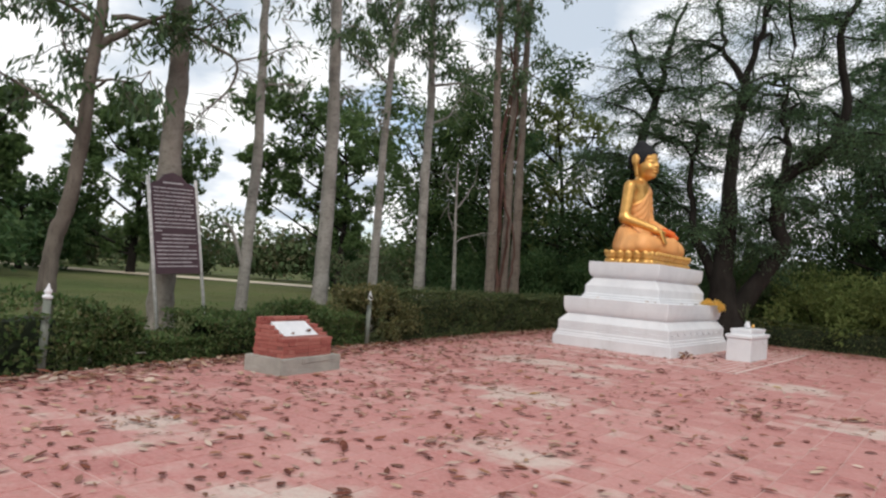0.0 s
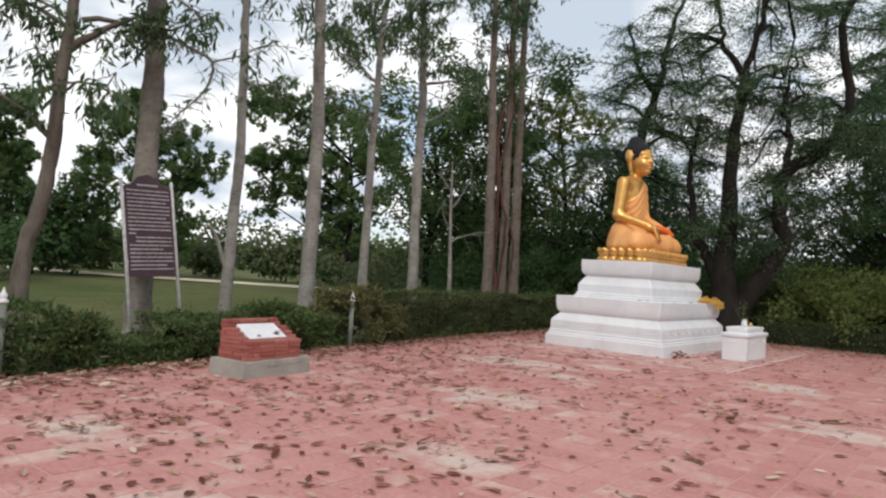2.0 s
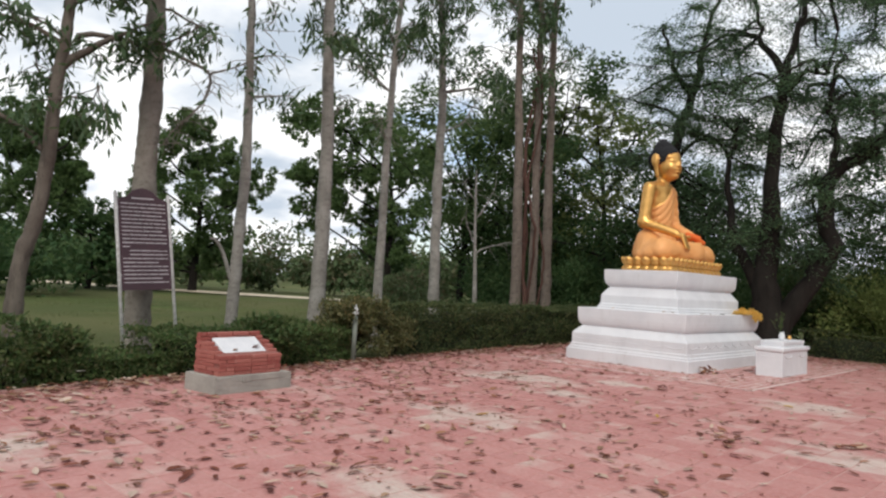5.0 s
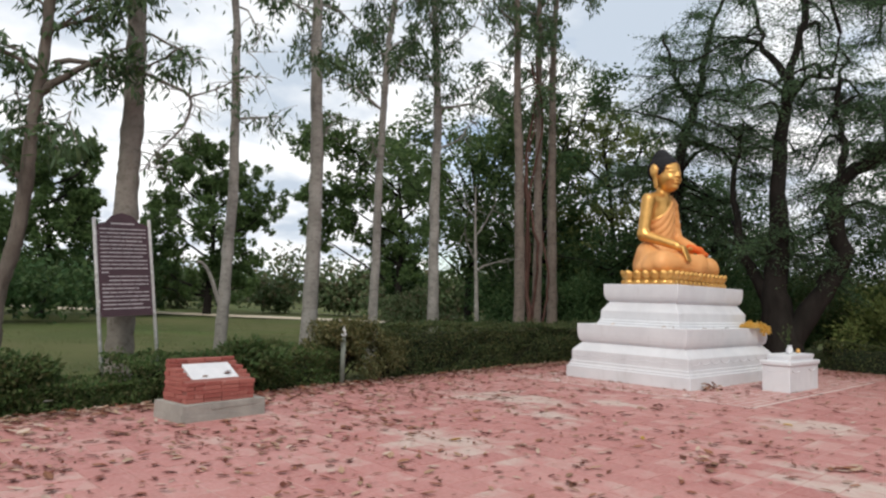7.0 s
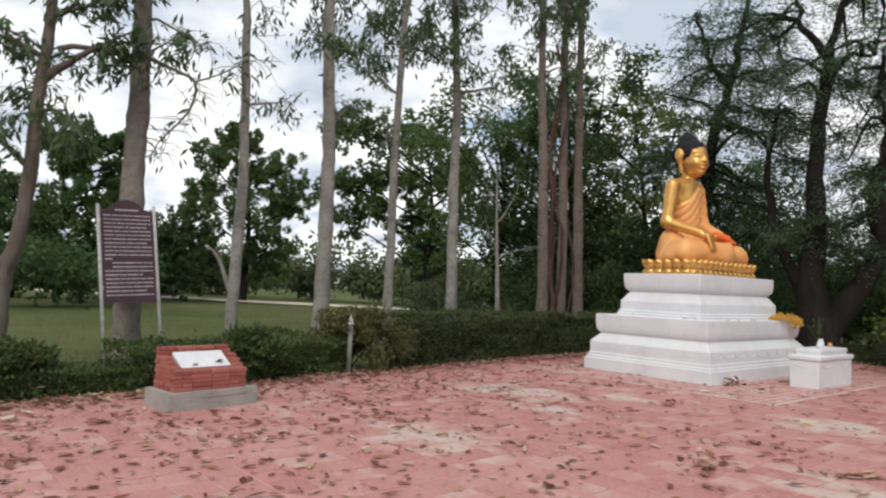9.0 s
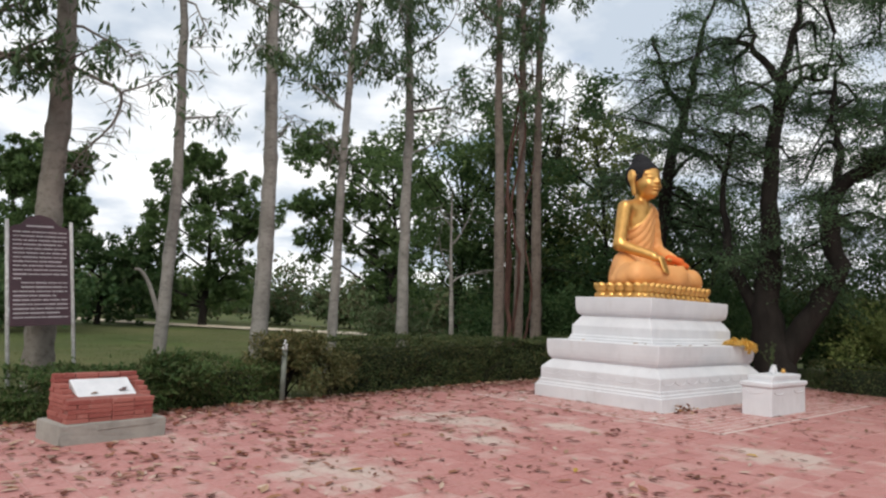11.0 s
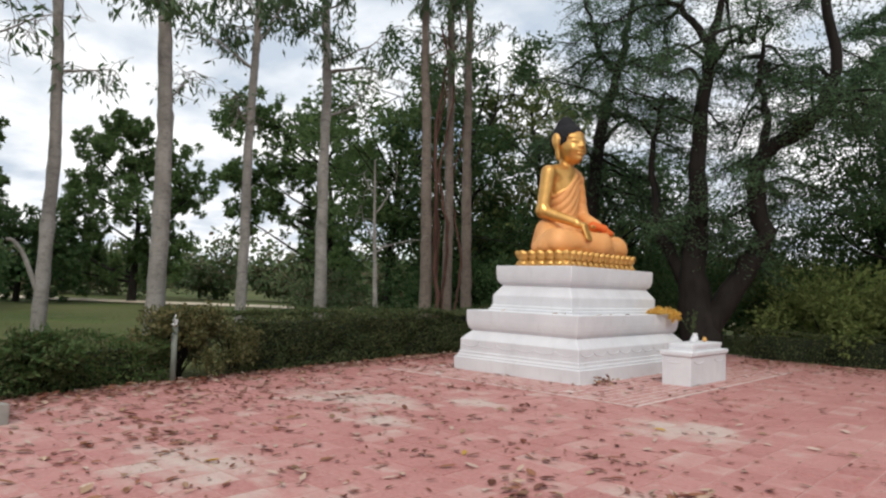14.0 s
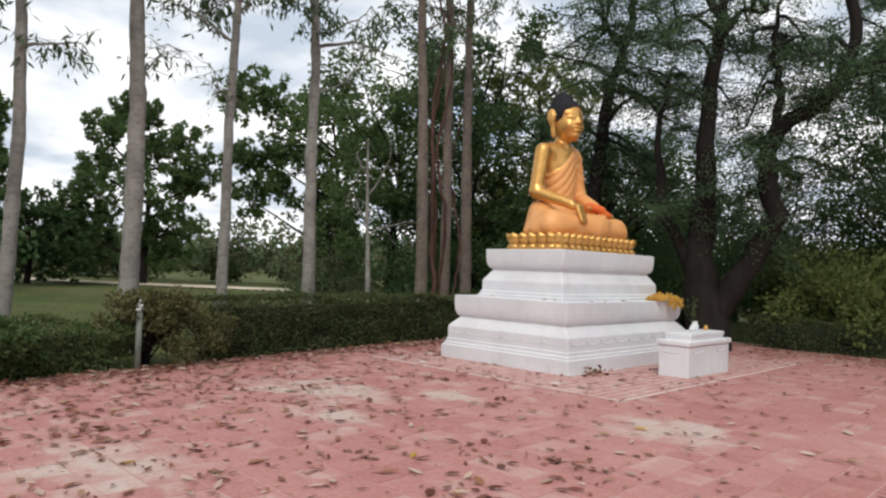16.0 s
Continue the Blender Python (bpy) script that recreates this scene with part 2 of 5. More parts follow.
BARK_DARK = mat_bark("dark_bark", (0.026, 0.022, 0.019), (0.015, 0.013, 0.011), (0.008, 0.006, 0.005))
HEDGE_LEAF = mat_leaf("hedge_leaf", [(0.026, 0.042, 0.016), (0.046, 0.072, 0.024), (0.078, 0.098, 0.036), (0.125, 0.115, 0.052)], 0.55, 0.22, 0.25, gain=1.3)
SHRUB_LEAF = mat_leaf("shrub_leaf", [(0.032, 0.056, 0.02), (0.052, 0.092, 0.027), (0.085, 0.115, 0.04), (0.10, 0.09, 0.045)], 0.6, 0.3, 0.2, gain=1.35)
CROTON_LEAF = mat_leaf("yellowish_leaf", [(0.04, 0.05, 0.018), (0.085, 0.085, 0.03), (0.16, 0.135, 0.06), (0.06, 0.065, 0.025)], 0.5, 0.25, 0.3, gain=1.4)
ROW_LEAF = mat_leaf("long_leaf", [(0.03, 0.06, 0.025), (0.05, 0.085, 0.035), (0.075, 0.11, 0.045)], 0.45, 0.35)
FINE_LEAF = mat_leaf("feathery_leaf", [(0.026, 0.05, 0.026), (0.042, 0.075, 0.036), (0.06, 0.095, 0.042)], 0.6, 0.45, 0.2, gain=2.15)
BROAD_LEAF = mat_leaf("broad_leaf", [(0.035, 0.06, 0.022), (0.055, 0.09, 0.03), (0.085, 0.12, 0.042)], 0.6, 0.45, 0.25, gain=1.9)
DARK_LEAF = mat_leaf("dark_leaf", [(0.02, 0.042, 0.016), (0.034, 0.062, 0.022), (0.055, 0.08, 0.03)], 0.6, 0.42, 0.2, gain=1.95)
BRIGHT_LEAF = mat_leaf("bright_shrub_leaf", [(0.07, 0.095, 0.03), (0.10, 0.125, 0.04), (0.14, 0.15, 0.055)], 0.65, 0.5, 0.15, gain=2.1)
OLIVE_LEAF = mat_leaf("olive_leaf", [(0.05, 0.068, 0.022), (0.085, 0.105, 0.032), (0.12, 0.135, 0.045)], 0.6, 0.5, 0.2, gain=2.0)
FAR_LEAF = mat_leaf("far_leaf", [(0.045, 0.075, 0.03), (0.065, 0.095, 0.04), (0.085, 0.10, 0.045), (0.10, 0.07, 0.045)], 0.7, 0.2)
GRASS_BLADE = mat_leaf("grass_blade", [(0.09, 0.125, 0.04), (0.12, 0.145, 0.05), (0.18, 0.165, 0.08)], 0.7, 0.3, gain=0.9)
DRY_LEAF = mat_leaf("dry_leaf", [(0.11, 0.036, 0.026), (0.22, 0.078, 0.05), (0.36, 0.19, 0.11), (0.09, 0.030, 0.024), (0.46, 0.31, 0.20), (0.66, 0.53, 0.44), (0.17, 0.06, 0.04)], 0.85, 0.05, 0.15, gain=1.0)
YELLOW_LEAF = mat_leaf("yellow_leaf", [(0.50, 0.33, 0.06), (0.42, 0.24, 0.05)], 0.6, 0.15, gain=1.0)
MARIGOLD = mat_leaf("marigold_petal", [(0.84, 0.58, 0.13), (0.88, 0.68, 0.28), (0.80, 0.50, 0.08)], 0.8, 0.15, gain=1.0)


def mat_brick():
    m = Mat("red_brick", 0.8, 0, 0.3)
    v, n, g = m.variety(), m.noise(18, 5, 0.65), m.noise(120, 4)
    c = m.ramp(v, (0.0, (0.27, 0.075, 0.062)), (0.5, (0.325, 0.10, 0.082)), (1.0, (0.38, 0.135, 0.11)))
    c = m.mix(m.ramp(n, (0.55, (0, 0, 0)), (0.8, (0.5, 0.5, 0.5))), c, (0.5, 0.3, 0.26))
    return m.color(c).bump(m.math("ADD", n, g), 0.4, 0.005).m


BRICK = mat_brick()
MORTAR = mat_plain("pinkish_mortar", (0.29, 0.115, 0.095), (0.24, 0.09, 0.075), 20, 0.95)


# ---- building helpers ----
def finish(name, verts, faces, mats, parent=None, label="", smooth=False, mat_ids=None):
    me = bpy.data.meshes.new(name)
    me.from_pydata([tuple(map(float, v)) for v in verts] if not isinstance(verts, np.ndarray) else verts.tolist(), [], faces if not isinstance(faces, np.ndarray) else faces.tolist())
    for mt in (mats if isinstance(mats, (list, tuple)) else [mats]):
        me.materials.append(mt)
    if mat_ids is not None:
        me.polygons.foreach_set("material_index", np.asarray(mat_ids, dtype=np.int32))
    if smooth:
        me.polygons.foreach_set("use_smooth", np.ones(len(me.polygons), dtype=bool))
    me.update()
    ob = new(name, me)
    if parent is not None:
        ob.parent = parent
    if label:
        ob["label"] = label
    return ob


def part(name, bm, mat, parent=None, label="", smooth=False):
    me = bpy.data.meshes.new(name)
    bm.to_mesh(me)
    bm.free()
    for mt in (mat if isinstance(mat, (list, tuple)) else [mat]):
        me.materials.append(mt)
    if smooth:
        me.polygons.foreach_set("use_smooth", np.ones(len(me.polygons), dtype=bool))
    ob = new(name, me)
    if parent is not None:
        ob.parent = parent
    if label:
        ob["label"] = label
    return ob


def root(name, m, label, category, group="", kind=""):
    ob = new(name)
    ob.empty_display_size = 0.2
    ob.matrix_basis = m
    return tagged(ob, label, category, group, kind)


def box(sx, sy, sz, bevel=0.0, seg=2, at=(0, 0, 0)):
    """A box centred on at in x and y, standing on at in z."""
    bm = bmesh.new()
    bmesh.ops.create_cube(bm, size=1, matrix=Matrix.LocRotScale((at[0], at[1], at[2] + sz / 2), None, (sx, sy, sz)))
    if bevel:
        bmesh.ops.bevel(bm, geom=bm.edges[:], offset=bevel, segments=seg, affect="EDGES", profile=0.6)
    return bm


def lathe(profile, sides=24, at=(0, 0, 0)):
    """A turned body from (radius, height) pairs."""
    v, f = [], []
    for r, z in profile:
        for k in range(sides):
            a = 2 * math.pi * k / sides
            v.append((at[0] + r * math.cos(a), at[1] + r * math.sin(a), at[2] + z))
    for i in range(len(profile) - 1):
        for k in range(sides):
            f.append((i * sides + k, i * sides + (k + 1) % sides, (i + 1) * sides + (k + 1) % sides, (i + 1) * sides + k))
    f.append(tuple(range(sides))[::-1])
    f.append(tuple((len(profile) - 1) * sides + k for k in range(sides)))
    return v, f


def stepped(profile, hx, hy, corner=0.02, seg=3):
    """A moulded block: (inset, height) pairs swept round a rectangle of half sizes hx, hy, with slightly rounded corners."""
    v, f, ring = [], [], 4 * (seg + 1)
    for inset, z in profile:
        a, b = hx - inset, hy - inset
        for cx, cy, a0 in ((1, 1, 0), (-1, 1, 90), (-1, -1, 180), (1, -1, 270)):
            for k in range(seg + 1):
                w = radians(a0 + 90 * k / seg)
                v.append((cx * (a - corner) + corner * math.cos(w), cy * (b - corner) + corner * math.sin(w), z))
    for i in range(len(profile) - 1):
        for k in range(ring):
            f.append((i * ring + k, i * ring + (k + 1) % ring, (i + 1) * ring + (k + 1) % ring, (i + 1) * ring + k))
    f.append(tuple(range(ring))[::-1])
    f.append(tuple((len(profile) - 1) * ring + k for k in range(ring)))
    return v, f


class Wood:
    """Gathers tapered tubes: trunks, limbs and twigs."""

    def __init__(self):
        self.v, self.f, self.n = [], [], 0

    def tube(self, path, radii, sides=8, lump=0.0, rng=None):
        p = np.asarray(path, float)
        d = np.gradient(p, axis=0)
        d /= np.linalg.norm(d, axis=1, keepdims=True) + 1e-9
        ref = np.where(np.abs(d[:, 2:3]) > 0.9, [[1.0, 0, 0]], [[0, 0, 1.0]])
        s = np.cross(d, ref)
        s /= np.linalg.norm(s, axis=1, keepdims=True) + 1e-9
        u = np.cross(s, d)
        for i in range(1, len(p)):
            a = math.atan2(np.dot(s[i - 1], u[i]), np.dot(s[i - 1], s[i]))
            s[i], u[i] = math.cos(a) * s[i] + math.sin(a) * u[i], math.cos(a) * u[i] - math.sin(a) * s[i]
        ang = np.arange(sides) * 2 * np.pi / sides
        r = np.asarray(radii, float)[:, None] * np.ones((1, sides))
        if lump:
            r = r * (1 + lump * (rng.random((len(p), sides)) - 0.5))
        v = p[:, None] + r[..., None] * (np.cos(ang)[None, :, None] * s[:, None] + np.sin(ang)[None, :, None] * u[:, None])
        self.v.append(v.reshape(-1, 3))
        i, k = np.meshgrid(np.arange(len(p) - 1), np.arange(sides), indexing="ij")
        a, b = i * sides + k, i * sides + (k + 1) % sides
        self.f.append(np.stack([a, b, b + sides, a + sides], -1).reshape(-1, 4) + self.n)
        self.n += len(p) * sides

    def make(self, name, mat, parent=None, label=""):
        return finish(name, np.concatenate(self.v), np.concatenate(self.f), mat, parent, label, True)


def unit(a):
    return a / (np.linalg.norm(a, axis=-1, keepdims=True) + 1e-9)


def leaves(name, at, along, size, width, mat, rng, parent=None, label="", fold=0.25, facing=None, fine=False):
    """Many leaves, one mesh: points, directions, lengths and widths. fine: seven-point blades that bend."""
    n = len(at)
    along = unit(along)
    face = unit(rng.normal(size=(n, 3)) + (0 if facing is None else facing))
    side = unit(np.cross(along, face))
    up = np.cross(side, along)
    size, width = np.broadcast_to(size, n)[:, None], np.broadcast_to(width, n)[:, None]
    if not fine:
        v = np.stack([at, at + 0.45 * size * along + 0.5 * width * side + fold * width * up, at + size * along, at + 0.45 * size * along - 0.5 * width * side + fold * width * up], 1)
        f = np.arange(4)[None] + 4 * np.arange(n)[:, None]
        return finish(name, v.reshape(-1, 3), f, mat, parent, label)
    curl = (rng.random((n, 1)) - 0.25) * 0.2 * size
    v = np.stack([at, at + 0.33 * size * along + 0.45 * width * side + fold * width * up, at + 0.33 * size * along, at + 0.33 * size * along - 0.45 * width * side + fold * width * up,
                  at + 0.7 * size * along + 0.38 * width * side + fold * width * up + 0.3 * curl * up, at + 0.7 * size * along + 0.3 * curl * up, at + 0.7 * size * along - 0.38 * width * side + fold * width * up + 0.3 * curl * up,
                  at + size * along + curl * up], 1)
    base = 8 * np.arange(n)
    tri = np.concatenate([np.stack([base + a for a in t], -1) for t in ((0, 2, 1), (0, 3, 2), (4, 5, 7), (5, 6, 7))])
    quad = np.concatenate([np.stack([base + a for a in t], -1) for t in ((1, 2, 5, 4), (2, 3, 6, 5))])
    return finish(name, v.reshape(-1, 3), tri.tolist() + quad.tolist(), mat, parent, label)


def limb(rng, start, way, length, steps=6, wander=0.25, lift=0.0):
    """A wandering line from start."""
    p, d = [np.array(start, float)], unit(np.array(way, float))
    for _ in range(steps):
        d = unit(d + wander * rng.normal(size=3) * np.array([1, 1, 0.7]) + np.array([0, 0, lift]))
        p.append(p[-1] + d * length / steps)
    return np.array(p)


def smooth_path(pts, per=4):
    """A Catmull-Rom line through pts."""
    p = np.array(pts, float)
    q = np.vstack([2 * p[0] - p[1], p, 2 * p[-1] - p[-2]])
    out = []
    for i in range(1, len(q) - 2):
        for t in np.linspace(0, 1, per, endpoint=False):
            out.append(0.5 * (2 * q[i] + (q[i + 1] - q[i - 1]) * t + (2 * q[i - 1] - 5 * q[i] + 4 * q[i + 1] - q[i + 2]) * t**2 + (3 * q[i] - q[i - 1] - 3 * q[i + 1] + q[i + 2]) * t**3))
    return np.array(out + [p[-1]])


def clump_points(rng, centre, radius, n, flat=0.7):
    d = unit(rng.normal(size=(n, 3)))
    r = radius * rng.random((n, 1)) ** 0.45
    return np.asarray(centre) + d * r * np.array([1, 1, flat])


# ---- ground, road, plaza ----
GROUND_Z = -0.06


def ground():
    n = 60
    r = np.concatenate([[0], np.geomspace(6, 1400, 26)])
    v, f = [(-8, 10, GROUND_Z)], []
    rng = np.random.default_rng(5)
    for i, rad in enumerate(r[1:]):
        for k in range(n):
            a = 2 * math.pi * k / n
            v.append((-8 + rad * math.cos(a), 10 + rad * math.sin(a), GROUND_Z + (0.0 if rad < 25 else 0.002 * rad * (rng.random() - 0.5))))
    for k in range(n):
        f.append((0, 1 + k, 1 + (k + 1) % n))
    for i in range(len(r) - 2):
        for k in range(n):
            a, b = 1 + i * n + k, 1 + i * n + (k + 1) % n
            f.append((a, a + n, b + n, b))
    tagged(finish("ground", v, f, GRASS, smooth=True), "rough green grass field with dry patches", "ground", kind="structure")


ground()


def ribbon(name, line, width, z, mat, thick=0.03):
    p = smooth_path(line, 8)
    d = unit(np.gradient(p, axis=0))
    s = np.stack([-d[:, 1], d[:, 0], 0 * d[:, 0]], 1)
    rng = np.random.default_rng(3)
    w = width * (0.5 + 0.06 * rng.normal(size=(len(p), 1)))
    v = np.concatenate([p + s * w + (0, 0, z), p - s * w + (0, 0, z), p + s * (w + 0.3) + (0, 0, z - 2 * thick), p - s * (w + 0.3) + (0, 0, z - 2 * thick)])
    n, f = len(p), []
    for i in range(n - 1):
        f += [(i + n, i + n + 1, i + 1, i), (i, i + 1, i + 1 + 2 * n, i + 2 * n), (i + 1 + n, i + n, i + 3 * n, i + 1 + 3 * n)]
    return finish(name, v, f, mat, smooth=True)


tagged(ribbon("road", [(-95, 4, 0), (-64, 12, 0), (-46, 19.5, 0), (-36, 26, 0), (-28, 31, 0), (-12, 40, 0), (10, 52, 0)], 1.9, GROUND_Z + 0.12, DIRT), "pale unpaved dirt road across the field", "road", kind="structure")


def hedge_x(y):
    """The plaza's edge along the long hedge."""
    return -7.95 - 0.147 * (y - 2.6) if y < 14 else -9.63 - 0.05 * (y - 14)


# ---- plinth ----
PX, PY = -6.455, 15.478


def plinth():
    th = root("statue_plinth", pose(PX, PY, 0), "white-painted tiered cement plinth carrying a seated golden statue", "plinth")
    hx, hy = 1.345, 2.003
    low = [(0, -0.04), (0, 0.215), (0.008, 0.225), (0.03, 0.23), (0.03, 0.262), (0.05, 0.27), (0.058, 0.285), (0.058, 0.325), (0.078, 0.335), (0.078, 0.535), (0.084, 0.55), (0.105, 0.575), (0.145, 0.62), (0.19, 0.665), (0.215, 0.69), (0.225, 0.70), (0.225, 0.712),
           (0.20, 0.73), (0.176, 0.765), (0.160, 0.82), (0.151, 0.89), (0.148, 0.98), (0.148, 1.07), (0.156, 1.082), (0.5, 1.084)]
    high = [(0.435, 1.07), (0.435, 1.125), (0.445, 1.13), (0.462, 1.135), (0.462, 1.175), (0.48, 1.185), (0.485, 1.20), (0.485, 1.35), (0.492, 1.37), (0.52, 1.41), (0.56, 1.47), (0.595, 1.52), (0.61, 1.535), (0.61, 1.555),
            (0.58, 1.575), (0.553, 1.605), (0.535, 1.655), (0.526, 1.72), (0.522, 1.79), (0.522, 1.895), (0.53, 1.907), (0.9, 1.909)]
    for name, prof in (("lower_tier", low), ("upper_tier", high)):
        v, f = stepped(prof, hx, hy, 0.018)
        ob = finish(name, v, f, WHITE, th)
        if name == "lower_tier":
            foot = ob
    # moulded swags round the foot band
    a = np.linspace(0, math.pi, 11)
    for side, half, off in (("x", hy, hx - 0.076), ("y", hx, hy - 0.076)):
        n = round(2 * (half - 0.12) / 0.42)
        w = 2 * (half - 0.12) / n
        for k in range(n):
            c = -(half - 0.12) + (k + 0.5) * w
            u, z = c + 0.5 * w * np.cos(a), 0.505 - 0.085 * np.sin(a)
            for s in (1, -1):
                wd = Wood()
                wd.tube(np.stack([0 * a + s * off, u, z] if side == "x" else [u, 0 * a + s * off, z], 1), 0.003 + 0.005 * np.sin(a), 6)
                wd.make("swag", WHITE, foot)
    return th


plinth()


# ---- lotus seat ----
def lotus_seat():
    th = root("lotus_seat", pose(PX - 0.0, PY, 1.909), "gold-painted lotus seat with a ring of upturned petals", "lotus seat")
    hx, hy = 0.61, 1.28
    v, f = stepped([(0.02, 0), (0.02, 0.05), (0.045, 0.06), (0.045, 0.10), (0.10, 0.13), (0.10, 0.22), (0.06, 0.275), (0.3, 0.285)], hx, hy, 0.16, 6)
    finish("seat_body", v, f, GOLD, th)
    nu, nv, pv, pf = 6, 6, [], []
    for side in (0, 1):
        for i in range(nv + 1):
            t = i / nv
            w = 0.098 * (0.72 + 0.28 * math.sin(math.pi * t)) * (1 if t < 0.65 else max(0.04, 1 - ((t - 0.65) / 0.35) ** 2) ** 0.5)
            for k in range(nu + 1):
                s = 2 * k / nu - 1
                bulge = (0.085 * math.sin(math.pi * (0.10 + 0.72 * t)) * (1 - 0.75 * s * s) + 0.05 * t * t) * (1 if side == 0 else 0.25)
                pv.append((bulge, s * w, 0.185 * t))
    m = (nu + 1) * (nv + 1)
    for i in range(nv):
        for k in range(nu):
            a = i * (nu + 1) + k
            pf.append((a, a + 1, a + nu + 2, a + nu + 1))
            pf.append((m + a, m + a + nu + 1, m + a + nu + 2, m + a + 1))
    first = finish("petal", pv, pf, GOLD, th, smooth=True)
    spots, a, b, c = [], hx - 0.07, hy - 0.07, 0.15
    step = 0.182
    line = []
    for k in range(int(2 * (b - c) / step) + 1):
        y = -(b - c) + 2 * (b - c) * k / int(2 * (b - c) / step)
        line += [(a, y, 0), (-a, y, 180)]
    for k in range(int(2 * (a - c) / step) + 1):
        x = -(a - c) + 2 * (a - c) * k / int(2 * (a - c) / step)
        line += [(x, b, 90), (x, -b, -90)]
    for cx, cy, w in ((1, 1, 45), (-1, 1, 135), (-1, -1, 225), (1, -1, 315)):
        line.append((cx * (a - c) + c * math.cos(radians(w)), cy * (b - c) + c * math.sin(radians(w)), w))
    first.matrix_basis = pose(*line[0][:2], 0.105, 0, 0, line[0][2])
    for x, y, w in line[1:]:
        ob = new("petal", first.data)
        ob.parent = th
        ob.matrix_basis = pose(x, y, 0.105, 0, 0, w)
    low = finish("lower_petal", [(p[0] * 0.55, p[1] * 0.72, 0.105 - 0.50 * p[2]) for p in pv], [tuple(reversed(q)) for q in pf], GOLD, th, smooth=True)
    low.matrix_basis = pose(line[0][0] + 0.03, line[0][1], 0, 0, 0, line[0][2])
    for x, y, w in line[1:]:
        ob = new("lower_petal", low.data)
        ob.parent = th
        ob.matrix_basis = pose(x + 0.03 * math.cos(radians(w)), y + 0.03 * math.sin(radians(w)), 0, 0, 0, w)


lotus_seat()


# ---- the statue: a smooth union of rounded bodies, skinned on a grid ----
def statue():
    h = 0.0145
    lo, hi = np.array([-0.85, -1.32, -0.06]), np.array([0.95, 1.32, 2.90])
    shape = np.ceil((hi - lo) / h).astype(int)
    gx, gy, gz = np.meshgrid(*[(lo[i] + h * np.arange(shape[i])).astype(np.float32) for i in range(3)], indexing="ij")
    body_grid = (gx, gy, gz)
    # the head is modelled upright at the middle, then enlarged, raised and turned a little
    ca, sa = math.cos(radians(-9)), math.sin(radians(-9))
    tx, ty = gx + 0.22, gy
    head_grid = ((ca * tx + sa * ty) / 1.19 - 0.14, (-sa * tx + ca * ty) / 1.16, (gz - 1.81) / 1.11 + 1.68)

    def ball(c, r, g=body_grid):
        q = np.sqrt(((g[0] - c[0]) / r[0]) ** 2 + ((g[1] - c[1]) / r[1]) ** 2 + ((g[2] - c[2]) / r[2]) ** 2)
        return (q - 1) * min(r)

    def rod(a, b, ra, rb, g=body_grid):
        d = [float(q - p) for p, q in zip(a, b)]
        dd = sum(k * k for k in d)
        t = np.clip(((g[0] - a[0]) * d[0] + (g[1] - a[1]) * d[1] + (g[2] - a[2]) * d[2]) / dd, 0, 1)
        return np.sqrt((g[0] - a[0] - t * d[0]) ** 2 + (g[1] - a[1] - t * d[1]) ** 2 + (g[2] - a[2] - t * d[2]) ** 2) - (ra + (rb - ra) * t)

    def join(k, *ds):
        out = ds[0]
        for d in ds[1:]:
            m = np.clip(0.5 + 0.5 * (d - out) / k, 0, 1)
            out = d * (1 - m) + out * m - k * m * (1 - m)
        return out

    G = head_grid
    torso = join(0.16, ball((-0.30, -0.02, 1.36), (0.25, 0.40, 0.46)), ball((-0.27, -0.01, 0.84), (0.24, 0.31, 0.50)), rod((-0.31, -0.42, 1.60), (-0.31, 0.36, 1.60), 0.13, 0.13), ball((-0.27, 0, 0.30), (0.35, 0.52, 0.34)))
    neck = rod((-0.29, 0, 1.62), (-0.22, 0, 1.95), 0.15, 0.145)
    skull = join(0.08, ball((-0.14, 0, 2.10), (0.28, 0.245, 0.29), G), ball((-0.05, 0, 1.90), (0.20, 0.205, 0.25), G))
    nose = join(0.02, rod((0.13, 0, 2.07), (0.165, 0, 1.955), 0.018, 0.034, G), ball((0.152, 0, 1.945), (0.048, 0.074, 0.034), G))
    lips = join(0.010, ball((0.146, 0, 1.868), (0.050, 0.098, 0.024), G), ball((0.140, 0, 1.815), (0.050, 0.080, 0.027), G))
    chin = ball((0.075, 0, 1.745), (0.075, 0.085, 0.06), G)
    cheeks = np.minimum(ball((0.06, -0.11, 1.90), (0.075, 0.075, 0.08), G), ball((0.06, 0.11, 1.90), (0.075, 0.075, 0.08), G))
    brow = join(0.03, rod((0.12, -0.03, 2.095), (0.05, -0.19, 2.10), 0.030, 0.020, G), rod((0.12, 0.03, 2.095), (0.05, 0.19, 2.10), 0.030, 0.020, G))
    eyes = np.minimum(ball((0.09, -0.10, 2.03), (0.05, 0.062, 0.026), G), ball((0.09, 0.10, 2.03), (0.05, 0.062, 0.026), G))
    ears = np.minimum(*[join(0.03, ball((-0.17, s * 0.285, 2.06), (0.075, 0.042, 0.13), G), rod((-0.155, s * 0.275, 2.0), (-0.135, s * 0.25, 1.74), 0.042, 0.036, G)) for s in (-1, 1)])
    head = join(0.022, join(0.05, skull, cheeks), nose, chin, brow, lips, eyes) * 1.14
    head = np.minimum(head, ears * 1.14)
    hairline = 2.14 + 0.26 * (G[0] + 0.15) - 1.0 * G[1] ** 2 - 4.0 * np.maximum(np.abs(G[1]) - 0.19, 0) - 1.2 * np.maximum(-0.16 - G[0], 0)
